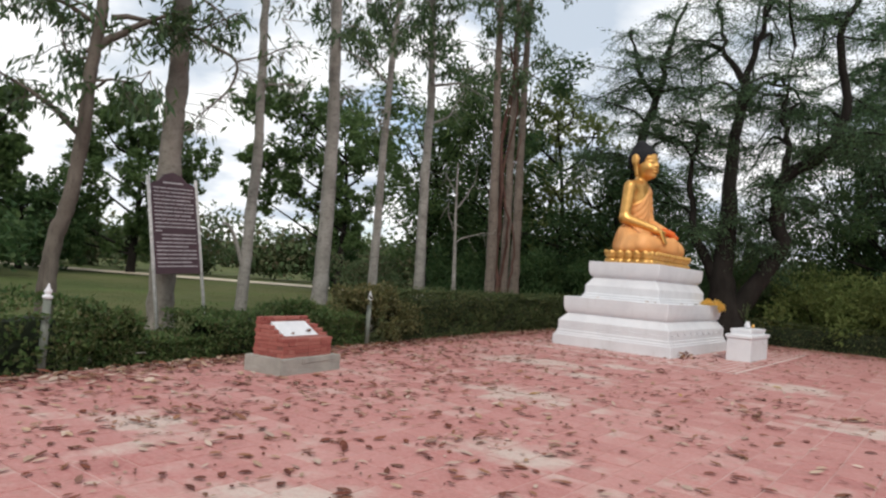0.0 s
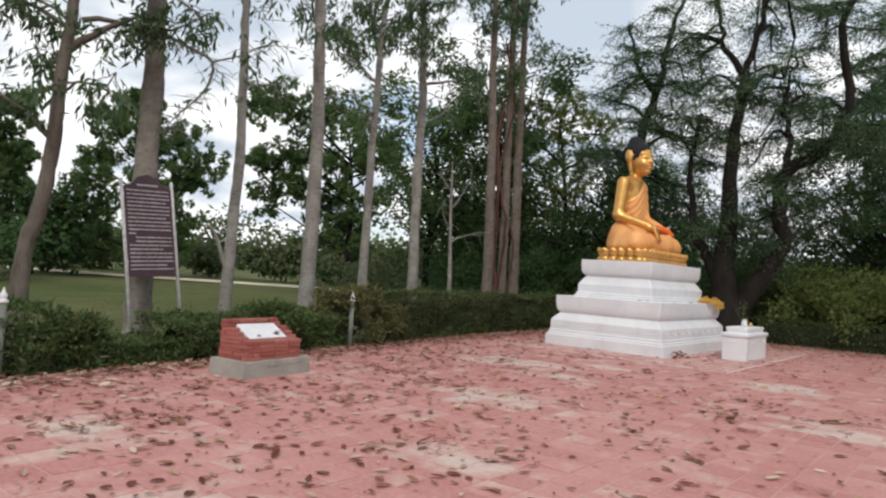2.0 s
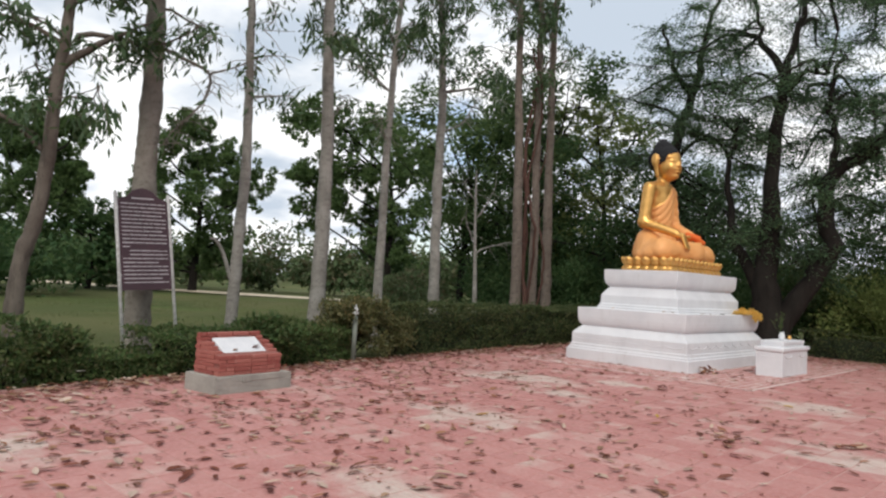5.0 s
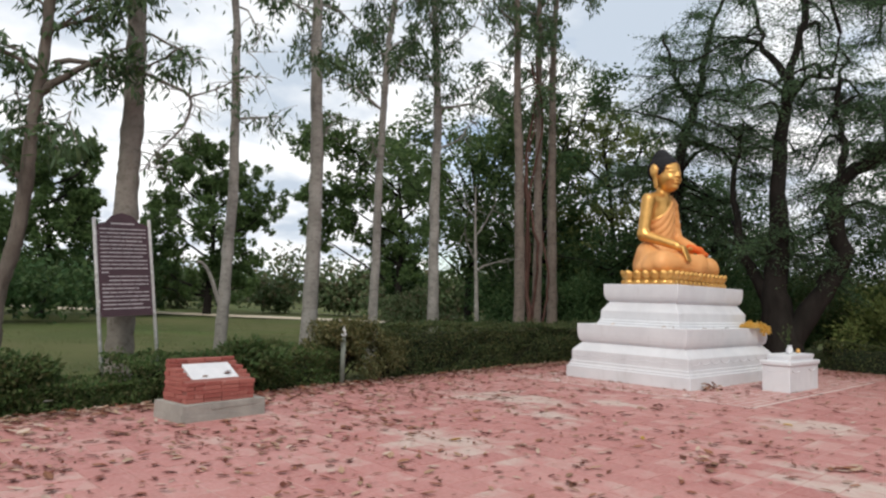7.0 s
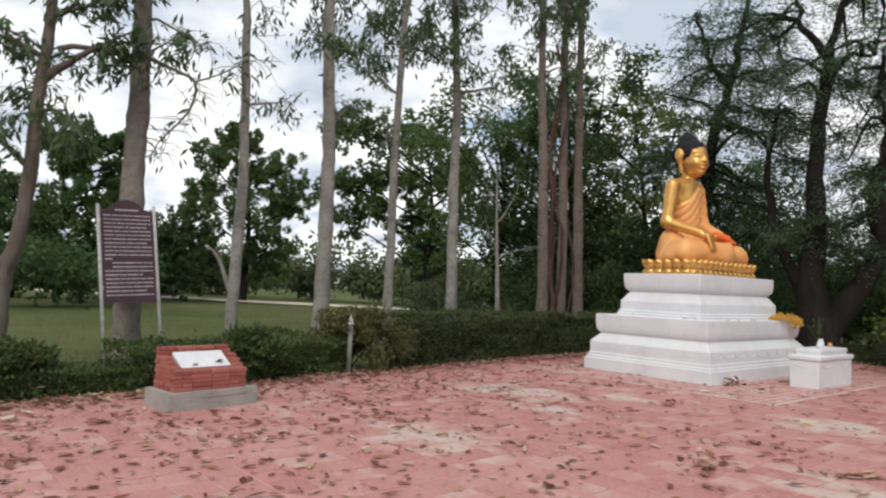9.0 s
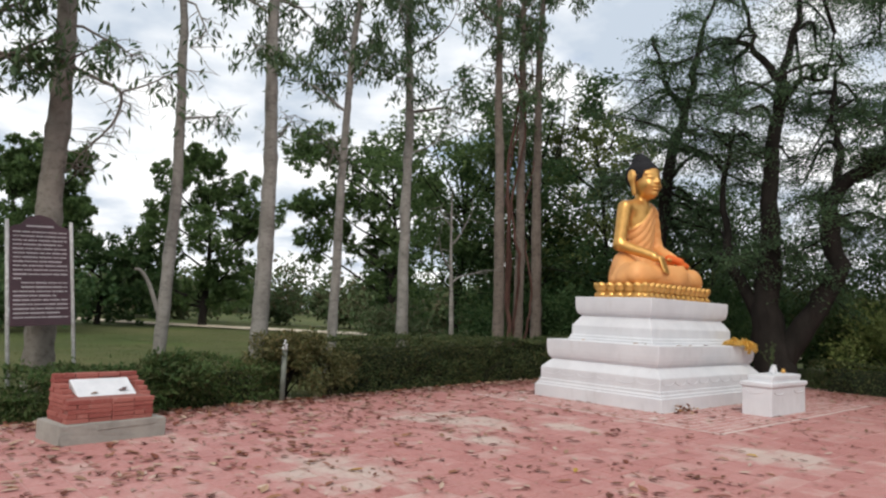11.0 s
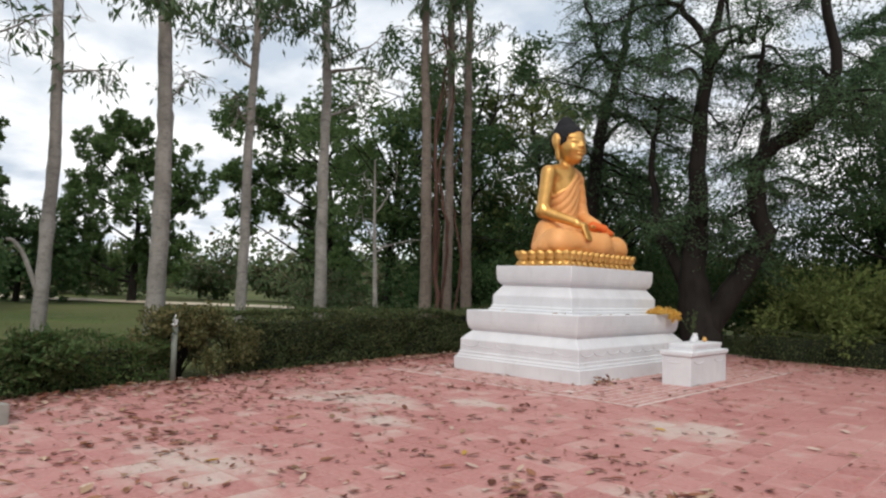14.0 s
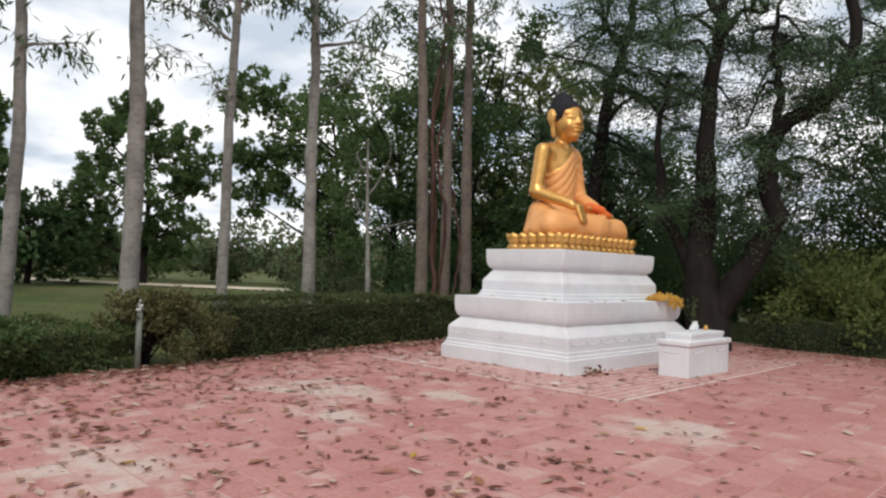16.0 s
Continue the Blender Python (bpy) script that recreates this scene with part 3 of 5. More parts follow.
    cap = np.maximum(join(0.10, ball((-0.16, 0, 2.11), (0.305, 0.272, 0.29), G), ball((-0.20, 0, 2.38), (0.15, 0.145, 0.13), G), ball((-0.21, 0, 2.48), (0.04, 0.04, 0.04), G)), (hairline - G[2]) * 0.7)
    cap = 1.14 * (cap + 0.008 * np.sin(58 * gx) * np.sin(58 * gy) * np.sin(58 * gz))
    arm_r = join(0.06, rod((-0.31, -0.53, 1.57), (-0.34, -0.66, 0.80), 0.14, 0.12), rod((-0.34, -0.66, 0.80), (0.34, -0.54, 0.56), 0.12, 0.085))
    hand_r = join(0.03, ball((0.43, -0.52, 0.51), (0.12, 0.09, 0.065)), *[rod((0.50, -0.58 + 0.048 * i, 0.50), (0.62 - 0.012 * abs(i - 1.5), -0.58 + 0.048 * i, 0.22 + 0.02 * abs(i - 1.5)), 0.032, 0.024) for i in range(4)], rod((0.42, -0.43, 0.50), (0.53, -0.38, 0.36), 0.03, 0.024))
    arm_l = join(0.07, rod((-0.31, 0.42, 1.53), (-0.28, 0.56, 0.82), 0.17, 0.165), rod((-0.28, 0.56, 0.80), (0.25, 0.34, 0.56), 0.155, 0.12))
    hand_l = join(0.03, ball((0.36, 0.22, 0.53), (0.10, 0.14, 0.05)), rod((0.38, 0.16, 0.53), (0.40, -0.10, 0.52), 0.05, 0.03))
    legs = join(0.2, rod((-0.36, -0.46, 0.27), (0.20, -0.93, 0.19), 0.26, 0.185), rod((-0.36, 0.46, 0.26), (0.26, 1.04, 0.20), 0.26, 0.19), rod((0.26, -0.95, 0.21), (0.54, 0.10, 0.27), 0.185, 0.14), rod((0.30, 1.00, 0.16), (0.50, -0.05, 0.10), 0.17, 0.11), ball((-0.04, 0, 0.06), (0.56, 1.10, 0.20)), rod((-0.34, -0.50, 0.50), (-0.02, -0.88, 0.06), 0.17, 0.20), rod((-0.34, 0.50, 0.48), (0.0, 0.92, 0.06), 0.17, 0.20))
    foot = rod((0.48, 0.25, 0.40), (0.44, 0.62, 0.42), 0.075, 0.05)
    sash = join(0.04, rod((0.36, 0.02, 0.56), (0.50, 0.20, 0.51), 0.08, 0.065), rod((0.48, 0.18, 0.50), (0.56, 0.34, 0.42), 0.06, 0.05))
    wave = gz - 0.78 * gy - 0.25 * gx
    fold = np.abs(np.sin(19 * wave + 1.2 * np.sin(4 * gy + 3 * gz))) ** 0.7 - 0.5
    bare = gz > 1.16 + 0.76 * (gy + 0.46) + 0.06 * np.sin(4 * gy)
    robe_t = torso - np.where(bare, -0.014, 0.006 + 0.016 * fold * np.clip((gz - 0.35) / 0.3, 0, 1))
    legs = legs - 0.010 * (np.abs(np.sin(11 * (gx * 0.9 + 0.55 * np.abs(gy)) + 4 * gz)) - 0.5)
    arm_l = arm_l - 0.014 * (np.abs(np.sin(16 * (gz + 0.5 * gx))) - 0.5)
    robe = join(0.07, robe_t, arm_l, legs)
    limbs = join(0.04, arm_r, hand_r)
    whole = join(0.035, join(0.05, robe, neck), limbs, hand_l, foot, sash)
    whole = np.minimum(join(0.03, whole, head), cap)
    whole = np.maximum(whole, -gz)
    pick = np.stack([np.where(bare, 9, robe_t), np.minimum(arm_l, legs), np.minimum.reduce([neck, head, limbs, hand_l, foot, np.where(bare, robe_t, 9)]), cap, sash])
    kind = np.array([1, 1, 0, 2, 3])[np.argmin(pick, 0)]
    # surface net: one point in each cell that the surface crosses
    inside = whole < 0
    acc, cnt = np.zeros((*(shape - 1), 3)), np.zeros(shape - 1)
    crn = [(i, j, k) for i in (0, 1) for j in (0, 1) for k in (0, 1)]
    sl = lambda c: tuple(slice(o, o + s - 1) for o, s in zip(c, shape))
    for a in crn:
        for ax in range(3):
            if a[ax]:
                continue
            b = tuple(1 if i == ax else a[i] for i in range(3))
            da, db = whole[sl(a)], whole[sl(b)]
            cross = (da < 0) != (db < 0)
            t = np.where(cross, da / np.where(cross, da - db, 1), 0)
            for i in range(3):
                acc[..., i] += np.where(cross, a[i] + (t if i == ax else 0), 0)
            cnt += cross
    has = cnt > 0
    idx = -np.ones(shape - 1, int)
    idx[has] = np.arange(has.sum())
    cells = np.argwhere(has)
    pts = lo + h * (cells + acc[has] / cnt[has][:, None])
    kinds = kind[tuple(np.clip(np.round(cells + acc[has] / cnt[has][:, None]).astype(int), 0, shape - 1).T)]
    faces = []
    for ax in range(3):
        u, w = (ax + 1) % 3, (ax + 2) % 3
        s0 = tuple(slice(0, -1) if i == ax else slice(1, -1) for i in range(3))
        s1 = tuple(slice(1, None) if i == ax else slice(1, -1) for i in range(3))
        c = np.argwhere(inside[s0] != inside[s1]) + np.array([0 if i == ax else 1 for i in range(3)])
        flip = inside[tuple(c.T)]
        e = np.eye(3, dtype=int)
        q = np.stack([idx[tuple((c - o).T)] for o in (e[u] + e[w], e[w], 0 * e[u], e[u])], -1)
        faces.append(np.where(flip[:, None], q, q[:, ::-1]))
    faces = np.concatenate(faces)
    faces = faces[(faces >= 0).all(1)]
    # one light smoothing pass over the skin
    for _ in range(2):
        tot, num = np.zeros_like(pts), np.zeros(len(pts))
        for i in range(4):
            np.add.at(tot, faces[:, i], pts[faces[:, (i + 1) % 4]] + pts[faces[:, i - 1]])
            np.add.at(num, faces[:, i], 2)
        pts = 0.6 * pts + 0.4 * tot / num[:, None]
    ids = np.median(kinds[faces], axis=1).astype(int)
    ob = finish("seated_statue", pts, faces, [GOLD, ROBE, HAIR, SASH], smooth=True, mat_ids=ids)
    ob.matrix_basis = pose(PX - 0.05, PY, 1.909 + 0.275)
    tagged(ob, "gilded seated statue in orange robe with black hair", "statue")


statue()


# ---- altar block ----
def altar():
    th = root("offering_altar", pose(-4.2, 15.66, 0), "low white-painted cement offering altar before the plinth", "altar")
    v, f = stepped([(0, -0.03), (0, 0.46), (-0.02, 0.475), (-0.03, 0.49), (-0.03, 0.535), (-0.02, 0.55), (0.1, 0.552)], 0.245, 0.74, 0.02)
    body = finish("body", v, f, WHITE, th)
    v, f = stepped([(0.035, 0.548), (0.035, 0.60), (0.025, 0.61), (0.025, 0.655), (0.035, 0.665), (0.1, 0.667)], 0.245, 0.64, 0.03)
    finish("tray", v, f, WHITE, th)
    for s in (1, -1):
        for yy in (-0.42, 0.42) if s == 1 else ():
            w = Wood()
            a = np.linspace(0, math.pi, 9)
            w.tube(np.stack([0 * a + 0.247, yy + 0.2 * np.cos(a), 0.40 - 0.05 * np.sin(a)], 1), [0.008] * 9, 6)
            w.make("swag", WHITE, body)
    w = Wood()
    a = np.linspace(0, math.pi, 9)
    w.tube(np.stack([-0.03 + 0.13 * np.cos(a), 0 * a - 0.742, 0.40 - 0.04 * np.sin(a)], 1), [0.007] * 9, 6)
    w.make("swag", WHITE, body)


altar()


def pot(x, y, z, r, hgt, mat, label):
    v, f = lathe([(0.6 * r, 0), (0.95 * r, 0.25 * hgt), (r, 0.5 * hgt), (0.7 * r, 0.8 * hgt), (0.62 * r, 0.9 * hgt), (0.8 * r, hgt), (0.7 * r, hgt), (0.5 * r, 0.85 * hgt)], 20)
    ob = finish("offering_vase", v, f, mat, smooth=True)
    ob.matrix_basis = pose(x, y, z)
    tagged(ob, label, "vase", "offerings on the altar")


pot(-4.25, 15.75, 0.667, 0.06, 0.15, WHITE, "small white ceramic vase on the altar tray")
pot(-4.18, 15.52, 0.667, 0.055, 0.09, MARBLE, "low pale ceramic bowl on the altar tray")
pot(-4.2, 16.05, 0.667, 0.04, 0.08, GOLD, "small brass cup on the altar tray")


def garland():
    rng = np.random.default_rng(11)
    n = 150
    pts = []
    for _ in range(n):
        y = 16.78 + 0.42 * (rng.random() - 0.5) * 2
        x = -5.32 + 0.16 * (rng.random() - 0.5) * 2
        z = 1.10 + rng.random() * 0.12 * max(0.15, 1 - abs(y - 16.78) / 0.5)
        pts.append((x, y, z))
    for k in range(46):
        s = k // 12
        pts.append((-5.17 + 0.03 * rng.random() + 0.02, 16.7 + 0.13 * s + 0.03 * rng.normal(), 1.10 - 0.022 * (k % 12) * (0.62 if s % 2 else 0.35)))
    v, f = [], []
    for c in pts:
        r = 0.032 + 0.012 * rng.random()
        for ring in range(3):
            base, m = len(v), 7
            for k in range(m):
                a = 2 * math.pi * (k + 0.5 * ring) / m
                v.append((c[0] + r * (1 - 0.25 * ring) * math.cos(a), c[1] + r * (1 - 0.25 * ring) * math.sin(a), c[2] + r * (0.5 * ring - 0.3 + 0.3 * (k % 2))))
            v.append((c[0], c[1], c[2] + r * (0.5 * ring - 0.55)))
            f += [(base + k, base + (k + 1) % m, base + m) for k in range(m)]
    ob = finish("flower_garland", v, f, MARIGOLD)
    tagged(ob, "heap of yellow marigold garlands draped over the plinth ledge", "garland")


garland()


# ---- brick lectern ----
def lectern():
    th = root("brick_lectern", pose(-7.21, 5.57, 0, 0, 0, 7), "low red brick lectern with sloping white plaque on cement footing", "lectern")
    rng = np.random.default_rng(21)
    bm = box(0.62, 1.10, 0.235, 0.012, 2, (0, 0, -0.035))
    bmesh.ops.subdivide_edges(bm, edges=bm.edges[:], cuts=5, use_grid_fill=True)
    for v in bm.verts:
        v.co += Vector([0.004 * (rng.random() - 0.5) for _ in range(3)])
    part("footing", bm, CEMENT, th, "rough grey cement footing")
    # a skim of mortar that ran down the front
    bmr = box(0.012, 0.62, 0.07, 0.004, 1, (0.312, 0.12, 0.12))
    for v in bmr.verts:
        v.co.z += 0.02 * math.sin(18 * v.co.y)
    part("mortar_smear", bmr, CEMENT, th)
    ch, z0 = 0.047, 0.2
    x0, x1, y0, y1 = -0.245, 0.245, -0.475, 0.425
    meshes = {}

    def brick(cx, cy, z, lx, ly):
        key = (round(lx, 3), round(ly, 3))
        if key not in meshes:
            b = box(lx, ly, ch - 0.004, 0.003, 1)
            me = bpy.data.meshes.new("brick")
            b.to_mesh(me)
            b.free()
            me.materials.append(BRICK)
            meshes[key] = me
        ob = new("brick", meshes[key])
        ob.parent = th
        ob.matrix_basis = pose(cx + 0.004 * rng.normal(), cy + 0.004 * rng.normal(), z, 0, 0, 0.7 * rng.normal())

    def run(fixed, a, b, z, axis, shift):
        n = max(1, round((b - a) / 0.2))
        ln = (b - a) / n
        cuts = [a] + [a + (i + (0.5 if shift else 0)) * ln for i in range(0 if shift else 1, n)] + [b]
        for p, q in zip(cuts[:-1], cuts[1:]):
            if q - p < 0.02:
                continue
            if axis == "y":
                brick(fixed, (p + q) / 2, z, 0.096, q - p - 0.007)
            else:
                brick((p + q) / 2, fixed, z, q - p - 0.007, 0.096)

    for c in range(10):
        z, odd = z0 + ch * c, c % 2
        front = c < 5
        xf = x1 if front else x1 - 0.085 * (c - 4)
        run(x0 + 0.048, y0 + (0.1 if odd else 0), y1 - (0.1 if odd else 0), z, "y", odd)
        if front:
            run(x1 - 0.048, y0 + (0.1 if odd else 0), y1 - (0.1 if odd else 0), z, "y", odd)
        a, b = x0 + (0 if odd else 0.1), (xf - (0 if odd or not front else 0.1))
        if b - a > 0.05:
            run(y0 + 0.048, a, b, z, "x", False)
            run(y1 - 0.048, a, b, z, "x", False)
    core = bmesh.new()
    bmesh.ops.create_cube(core, size=1)
    for v in core.verts:
        top = v.co.z > 0
        v.co = Vector(((x1 - 0.012) if v.co.x > 0 else (x0 + 0.012), (y1 - 0.012) if v.co.y > 0 else (y0 + 0.012), (z0 + (0.225 if v.co.x > 0 else 0.345)) if top else z0))
    part("core", core, MORTAR, th)
    slab = bmesh.new()
    bmesh.ops.create_cube(slab, size=1)
    for v in slab.verts:
        up = 0.025 if v.co.z > 0 else -0.09
        v.co = Vector((0.165 if v.co.x > 0 else x0 + 0.11, 0.343 - 0.06 if v.co.y > 0 else -0.393 + 0.06, z0 + (0.205 if v.co.x > 0 else 0.385) + up))
    bmesh.ops.bevel(slab, geom=slab.edges[:], offset=0.006, segments=1, affect="EDGES")
    part("plaque", slab, MARBLE, th, "white marble plaque with dead leaves on it")


lectern()


# ---- notice board ----
def notice_board():
    th = root("notice_board", pose(-9.70, 5.53, GROUND_Z, 3.2, -10, 1), "maroon notice board with white lettering on two white posts", "notice board")
    pw, w2, zb, zt = 0.40, 0.375, 1.15, 2.52
    for s in (-1, 1):
        v, f = lathe([(0.026, -0.1), (0.026, 2.62 if s < 0 else 2.60), (0.022, 2.635), (0.004, 2.64)], 14)
        ob = finish("post", v, f, GALV, th, smooth=True)
        ob.matrix_basis = pose(0, s * pw, 0)
    top = [(-w2, zt), (-w2 + 0.06, zt + 0.035), (-w2 + 0.13, zt + 0.05), (-0.20, zt + 0.10), (-0.15, zt + 0.155), (-0.06, zt + 0.185), (0, zt + 0.20), (0.06, zt + 0.185), (0.15, zt + 0.155), (0.20, zt + 0.10), (w2 - 0.13, zt + 0.05), (w2 - 0.06, zt + 0.035), (w2, zt)]
    outline = [(-w2, zb), *top, (w2, zb)]
    n = len(outline)
    v = [(0.012, y, z) for y, z in outline] + [(-0.012, y, z) for y, z in outline]
    f = [tuple(range(n))[::-1], tuple(range(n, 2 * n))] + [(i, (i + 1) % n, (i + 1) % n + n, i + n) for i in range(n)]
    panel = finish("panel", v, f, MAROON, th)
    rng = np.random.default_rng(8)
    z, k = zt + 0.0, 0
    heading = [(0.17, zt + 0.02)]
    for hw, zz in heading:
        part("text_line", box(0.004, 2 * hw, 0.022, at=(0.0145, 0, zz)), LETTER, panel)
    for row in range(21):
        z = zt - 0.055 - row * 0.060
        a, b = -w2 + 0.04, w2 - 0.04
        if row in (12, 13):
            a += 0.10
        if row == 11:
            b = a + 0.10
        elif row % 4 == 3:
            b -= 0.05 + 0.10 * rng.random()
        y = a
        bm = bmesh.new()
        while y < b - 0.02:
            ln = min(b - y, 0.05 + 0.16 * rng.random())
            bmesh.ops.create_cube(bm, size=1, matrix=Matrix.LocRotScale((0.0145, y + ln / 2, z), None, (0.004, ln, 0.014 + 0.005 * rng.random())))
            y += ln + 0.012
        part("text_line", bm, LETTER, panel)
    v, f = lathe([(0.05, 0), (0.05, 0.004), (0.02, 0.006)], 20)
    ob = finish("emblem", v, f, MAROON, panel)
    ob.matrix_basis = pose(0.012, 0, zt + 0.11, 0, 90, 0)
    for s in (-1, 1):
        for zz in (zb + 0.2, zt - 0.15):
            part("clamp", box(0.05, 0.035, 0.05, 0.006, 1, (0, s * 0.39, zz)), GALV, th)


notice_board()


# ---- hedge posts ----
def hedge_post(x, y, hgt, lean, label):
    th = root("hedge_post", pose(x, y, GROUND_Z, lean[0], lean[1], 0), label, "post", "posts along the hedge")
    v, f = lathe([(0.042, -0.05), (0.040, hgt - 0.12)], 16)
    finish("shaft", v, f, POSTGREY, th, smooth=True)
    v, f = lathe([(0.040, hgt - 0.12), (0.052, hgt - 0.115), (0.052, hgt - 0.085), (0.034, hgt - 0.08), (0.030, hgt - 0.07), (0.040, hgt - 0.05), (0.040, hgt - 0.03), (0.022, hgt - 0.008), (0.010, hgt + 0.03), (0.003, hgt + 0.05)], 16)
    finish("finial", v, f, WHITE, th, "flaking white finial", True)


hedge_post(-8.12, 2.92, 0.97, (0, 0), "weathered grey-green post with white finial before the hedge")
hedge_post(-8.98, 8.72, 0.97, (0, 0), "weathered grey post with white finial in the hedge")



# ---- hedges ----
def hedge(name, line, height, thick, count, leaf, label, seed, mat, size=(0.035, 0.068), rough=0.15, top_noise=0.12):
    """A clipped hedge: a twiggy core and a skin of small leaves along a line."""
    rng = np.random.default_rng(seed)
    p = smooth_path([(x, y, 0) for x, y in line], 10)
    seg = np.linalg.norm(np.diff(p, axis=0), axis=1)
    cum = np.concatenate([[0], np.cumsum(seg)])
    th = root(name, pose(p[0][0], p[0][1], GROUND_Z), label, "hedge")
    base = np.array([p[0][0], p[0][1], 0])

    def place(s, u, z):
        q = np.stack([np.interp(s, cum, p[:, i]) for i in range(3)], 1)
        q2 = np.stack([np.interp(s + 0.05, cum, p[:, i]) for i in range(3)], 1)
        d = unit(q2 - q + np.array([1e-6, 0, 0]))
        side = np.stack([-d[:, 1], d[:, 0], 0 * d[:, 0]], 1)
        out = q + side * u[:, None] - base
        out[:, 2] = z
        return out, side

    w = Wood()
    for s in np.arange(0.2, cum[-1], 0.28):
        a, _ = place(np.array([s]), np.array([0.15 * rng.normal()]), np.array([-0.05]))
        for _ in range(3):
            w.tube(limb(rng, a[0], (0.4 * rng.normal(), 0.4 * rng.normal(), 1), height * 0.85, 4, 0.3), [0.012, 0.009, 0.007, 0.005, 0.003], 4)
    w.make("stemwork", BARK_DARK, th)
    # leaves on the front, back, top and inside
    k = rng.random(count)
    s = rng.random(count) * cum[-1]
    z = rng.random(count) * height
    bump = np.array([noise.noise((a * 0.9, b * 1.7, seed)) + 0.5 * noise.noise((a * 2.7, b * 4, seed + 5)) for a, b in zip(s, z)])
    half = 0.5 * thick + rough * bump - 0.07 * rng.random(count) ** 2
    u = np.where(k < 0.36, -half, np.where(k < 0.5, half, (rng.random(count) - 0.5) * 2 * half))
    crest = height + top_noise * np.array([noise.noise((a * 0.7, 3.3, seed)) + 0.6 * noise.noise((a * 2.3, b, seed)) for a, b in zip(s, u)]) - 0.05 * rng.random(count) + 0.12 * (rng.random(count) > 0.96) * rng.random(count)
    z = np.where((k >= 0.5) & (k < 0.88), crest, np.minimum(z, crest))
    inner = k >= 0.88
    u = np.where(inner, u * 0.7, u)
    z = np.where(inner, rng.random(count) * height * 0.9, z)
    at, side = place(s, u, z)
    out = side * np.sign(u)[:, None] * (k < 0.5)[:, None] + np.array([0, 0, 1.0]) * (k >= 0.5)[:, None]
    along = rng.normal(size=(count, 3)) * 0.8 + out * 0.5 + np.array([0, 0, 0.25])
    ln = size[0] + (size[1] - size[0]) * rng.random(count)
    leaves("foliage", at, along, ln, ln * 0.55, mat, rng, th, facing=out * 0.8)
    # an added sheet that stops the light, its near-black colour painting the inner shade
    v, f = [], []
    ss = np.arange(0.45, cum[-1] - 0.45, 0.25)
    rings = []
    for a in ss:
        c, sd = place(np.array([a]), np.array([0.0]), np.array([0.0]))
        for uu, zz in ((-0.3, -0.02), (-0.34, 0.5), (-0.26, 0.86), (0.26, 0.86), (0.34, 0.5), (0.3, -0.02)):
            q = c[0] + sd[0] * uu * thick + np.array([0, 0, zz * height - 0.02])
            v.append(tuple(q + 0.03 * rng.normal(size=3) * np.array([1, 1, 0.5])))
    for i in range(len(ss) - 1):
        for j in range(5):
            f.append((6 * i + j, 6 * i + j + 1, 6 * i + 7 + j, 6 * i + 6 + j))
    finish("heart", v, f, HEDGE_SHADE, th)
    return th


# shade between the leaves, put into the colour of the sheet inside each hedge
HEDGE_SHADE = mat_plain("hedge_shade", (0.012, 0.02, 0.008), (0.02, 0.028, 0.012), 9, 0.95, 0.8, fine=30)
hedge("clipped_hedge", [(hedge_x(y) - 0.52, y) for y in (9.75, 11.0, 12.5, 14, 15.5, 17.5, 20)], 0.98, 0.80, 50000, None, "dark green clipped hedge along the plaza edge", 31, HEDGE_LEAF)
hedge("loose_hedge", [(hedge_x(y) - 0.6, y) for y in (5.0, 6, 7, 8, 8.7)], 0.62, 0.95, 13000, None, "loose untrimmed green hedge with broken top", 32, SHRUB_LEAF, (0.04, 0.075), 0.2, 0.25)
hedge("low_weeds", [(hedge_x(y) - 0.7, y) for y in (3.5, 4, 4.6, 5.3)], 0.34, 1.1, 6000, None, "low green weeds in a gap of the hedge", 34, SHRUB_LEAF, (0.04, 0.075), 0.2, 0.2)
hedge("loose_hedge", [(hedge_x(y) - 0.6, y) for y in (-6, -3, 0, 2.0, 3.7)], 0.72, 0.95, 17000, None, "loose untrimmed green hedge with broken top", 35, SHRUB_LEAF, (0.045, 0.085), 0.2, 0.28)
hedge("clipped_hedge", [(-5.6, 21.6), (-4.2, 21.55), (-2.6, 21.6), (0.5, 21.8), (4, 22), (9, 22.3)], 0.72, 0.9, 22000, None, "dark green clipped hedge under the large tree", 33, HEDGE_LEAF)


def bush(x, y, r, hgt, n, mat, label, seed, size=(0.07, 0.12), width=0.45, name="shrub", clumps=14):
    rng = np.random.default_rng(seed)
    th = root(name, pose(x, y, GROUND_Z), label, "shrub")
    w = Wood()
    cs = []
    for _ in range(clumps):
        c = np.array([r * 0.65 * rng.normal() * 0.7, r * 0.65 * rng.normal() * 0.7, hgt * (0.25 + 0.6 * rng.random())])
        cs.append(c)
        w.tube(smooth_path([(0.05 * rng.normal(), 0.05 * rng.normal(), -0.04), 0.5 * c + np.array([0, 0, 0.15 * hgt]), c], 3), np.linspace(0.018, 0.005, 7), 5)
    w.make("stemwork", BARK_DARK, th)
    per = n // clumps
    at = np.concatenate([clump_points(rng, c, 0.42 * r, per, 0.8 * hgt / (1.6 * r) if hgt < 1.6 * r else 0.9) for c in cs])
    at[:, 2] = np.clip(at[:, 2], 0.02, hgt * 1.12)
    along = rng.normal(size=(len(at), 3)) + 0.8 * unit(at - np.array([0, 0, 0.4 * hgt])) + np.array([0, 0, 0.3])
    ln = size[0] + (size[1] - size[0]) * rng.random(len(at))
    leaves("foliage", at, along, ln, ln * width, mat, rng, th)
    return th


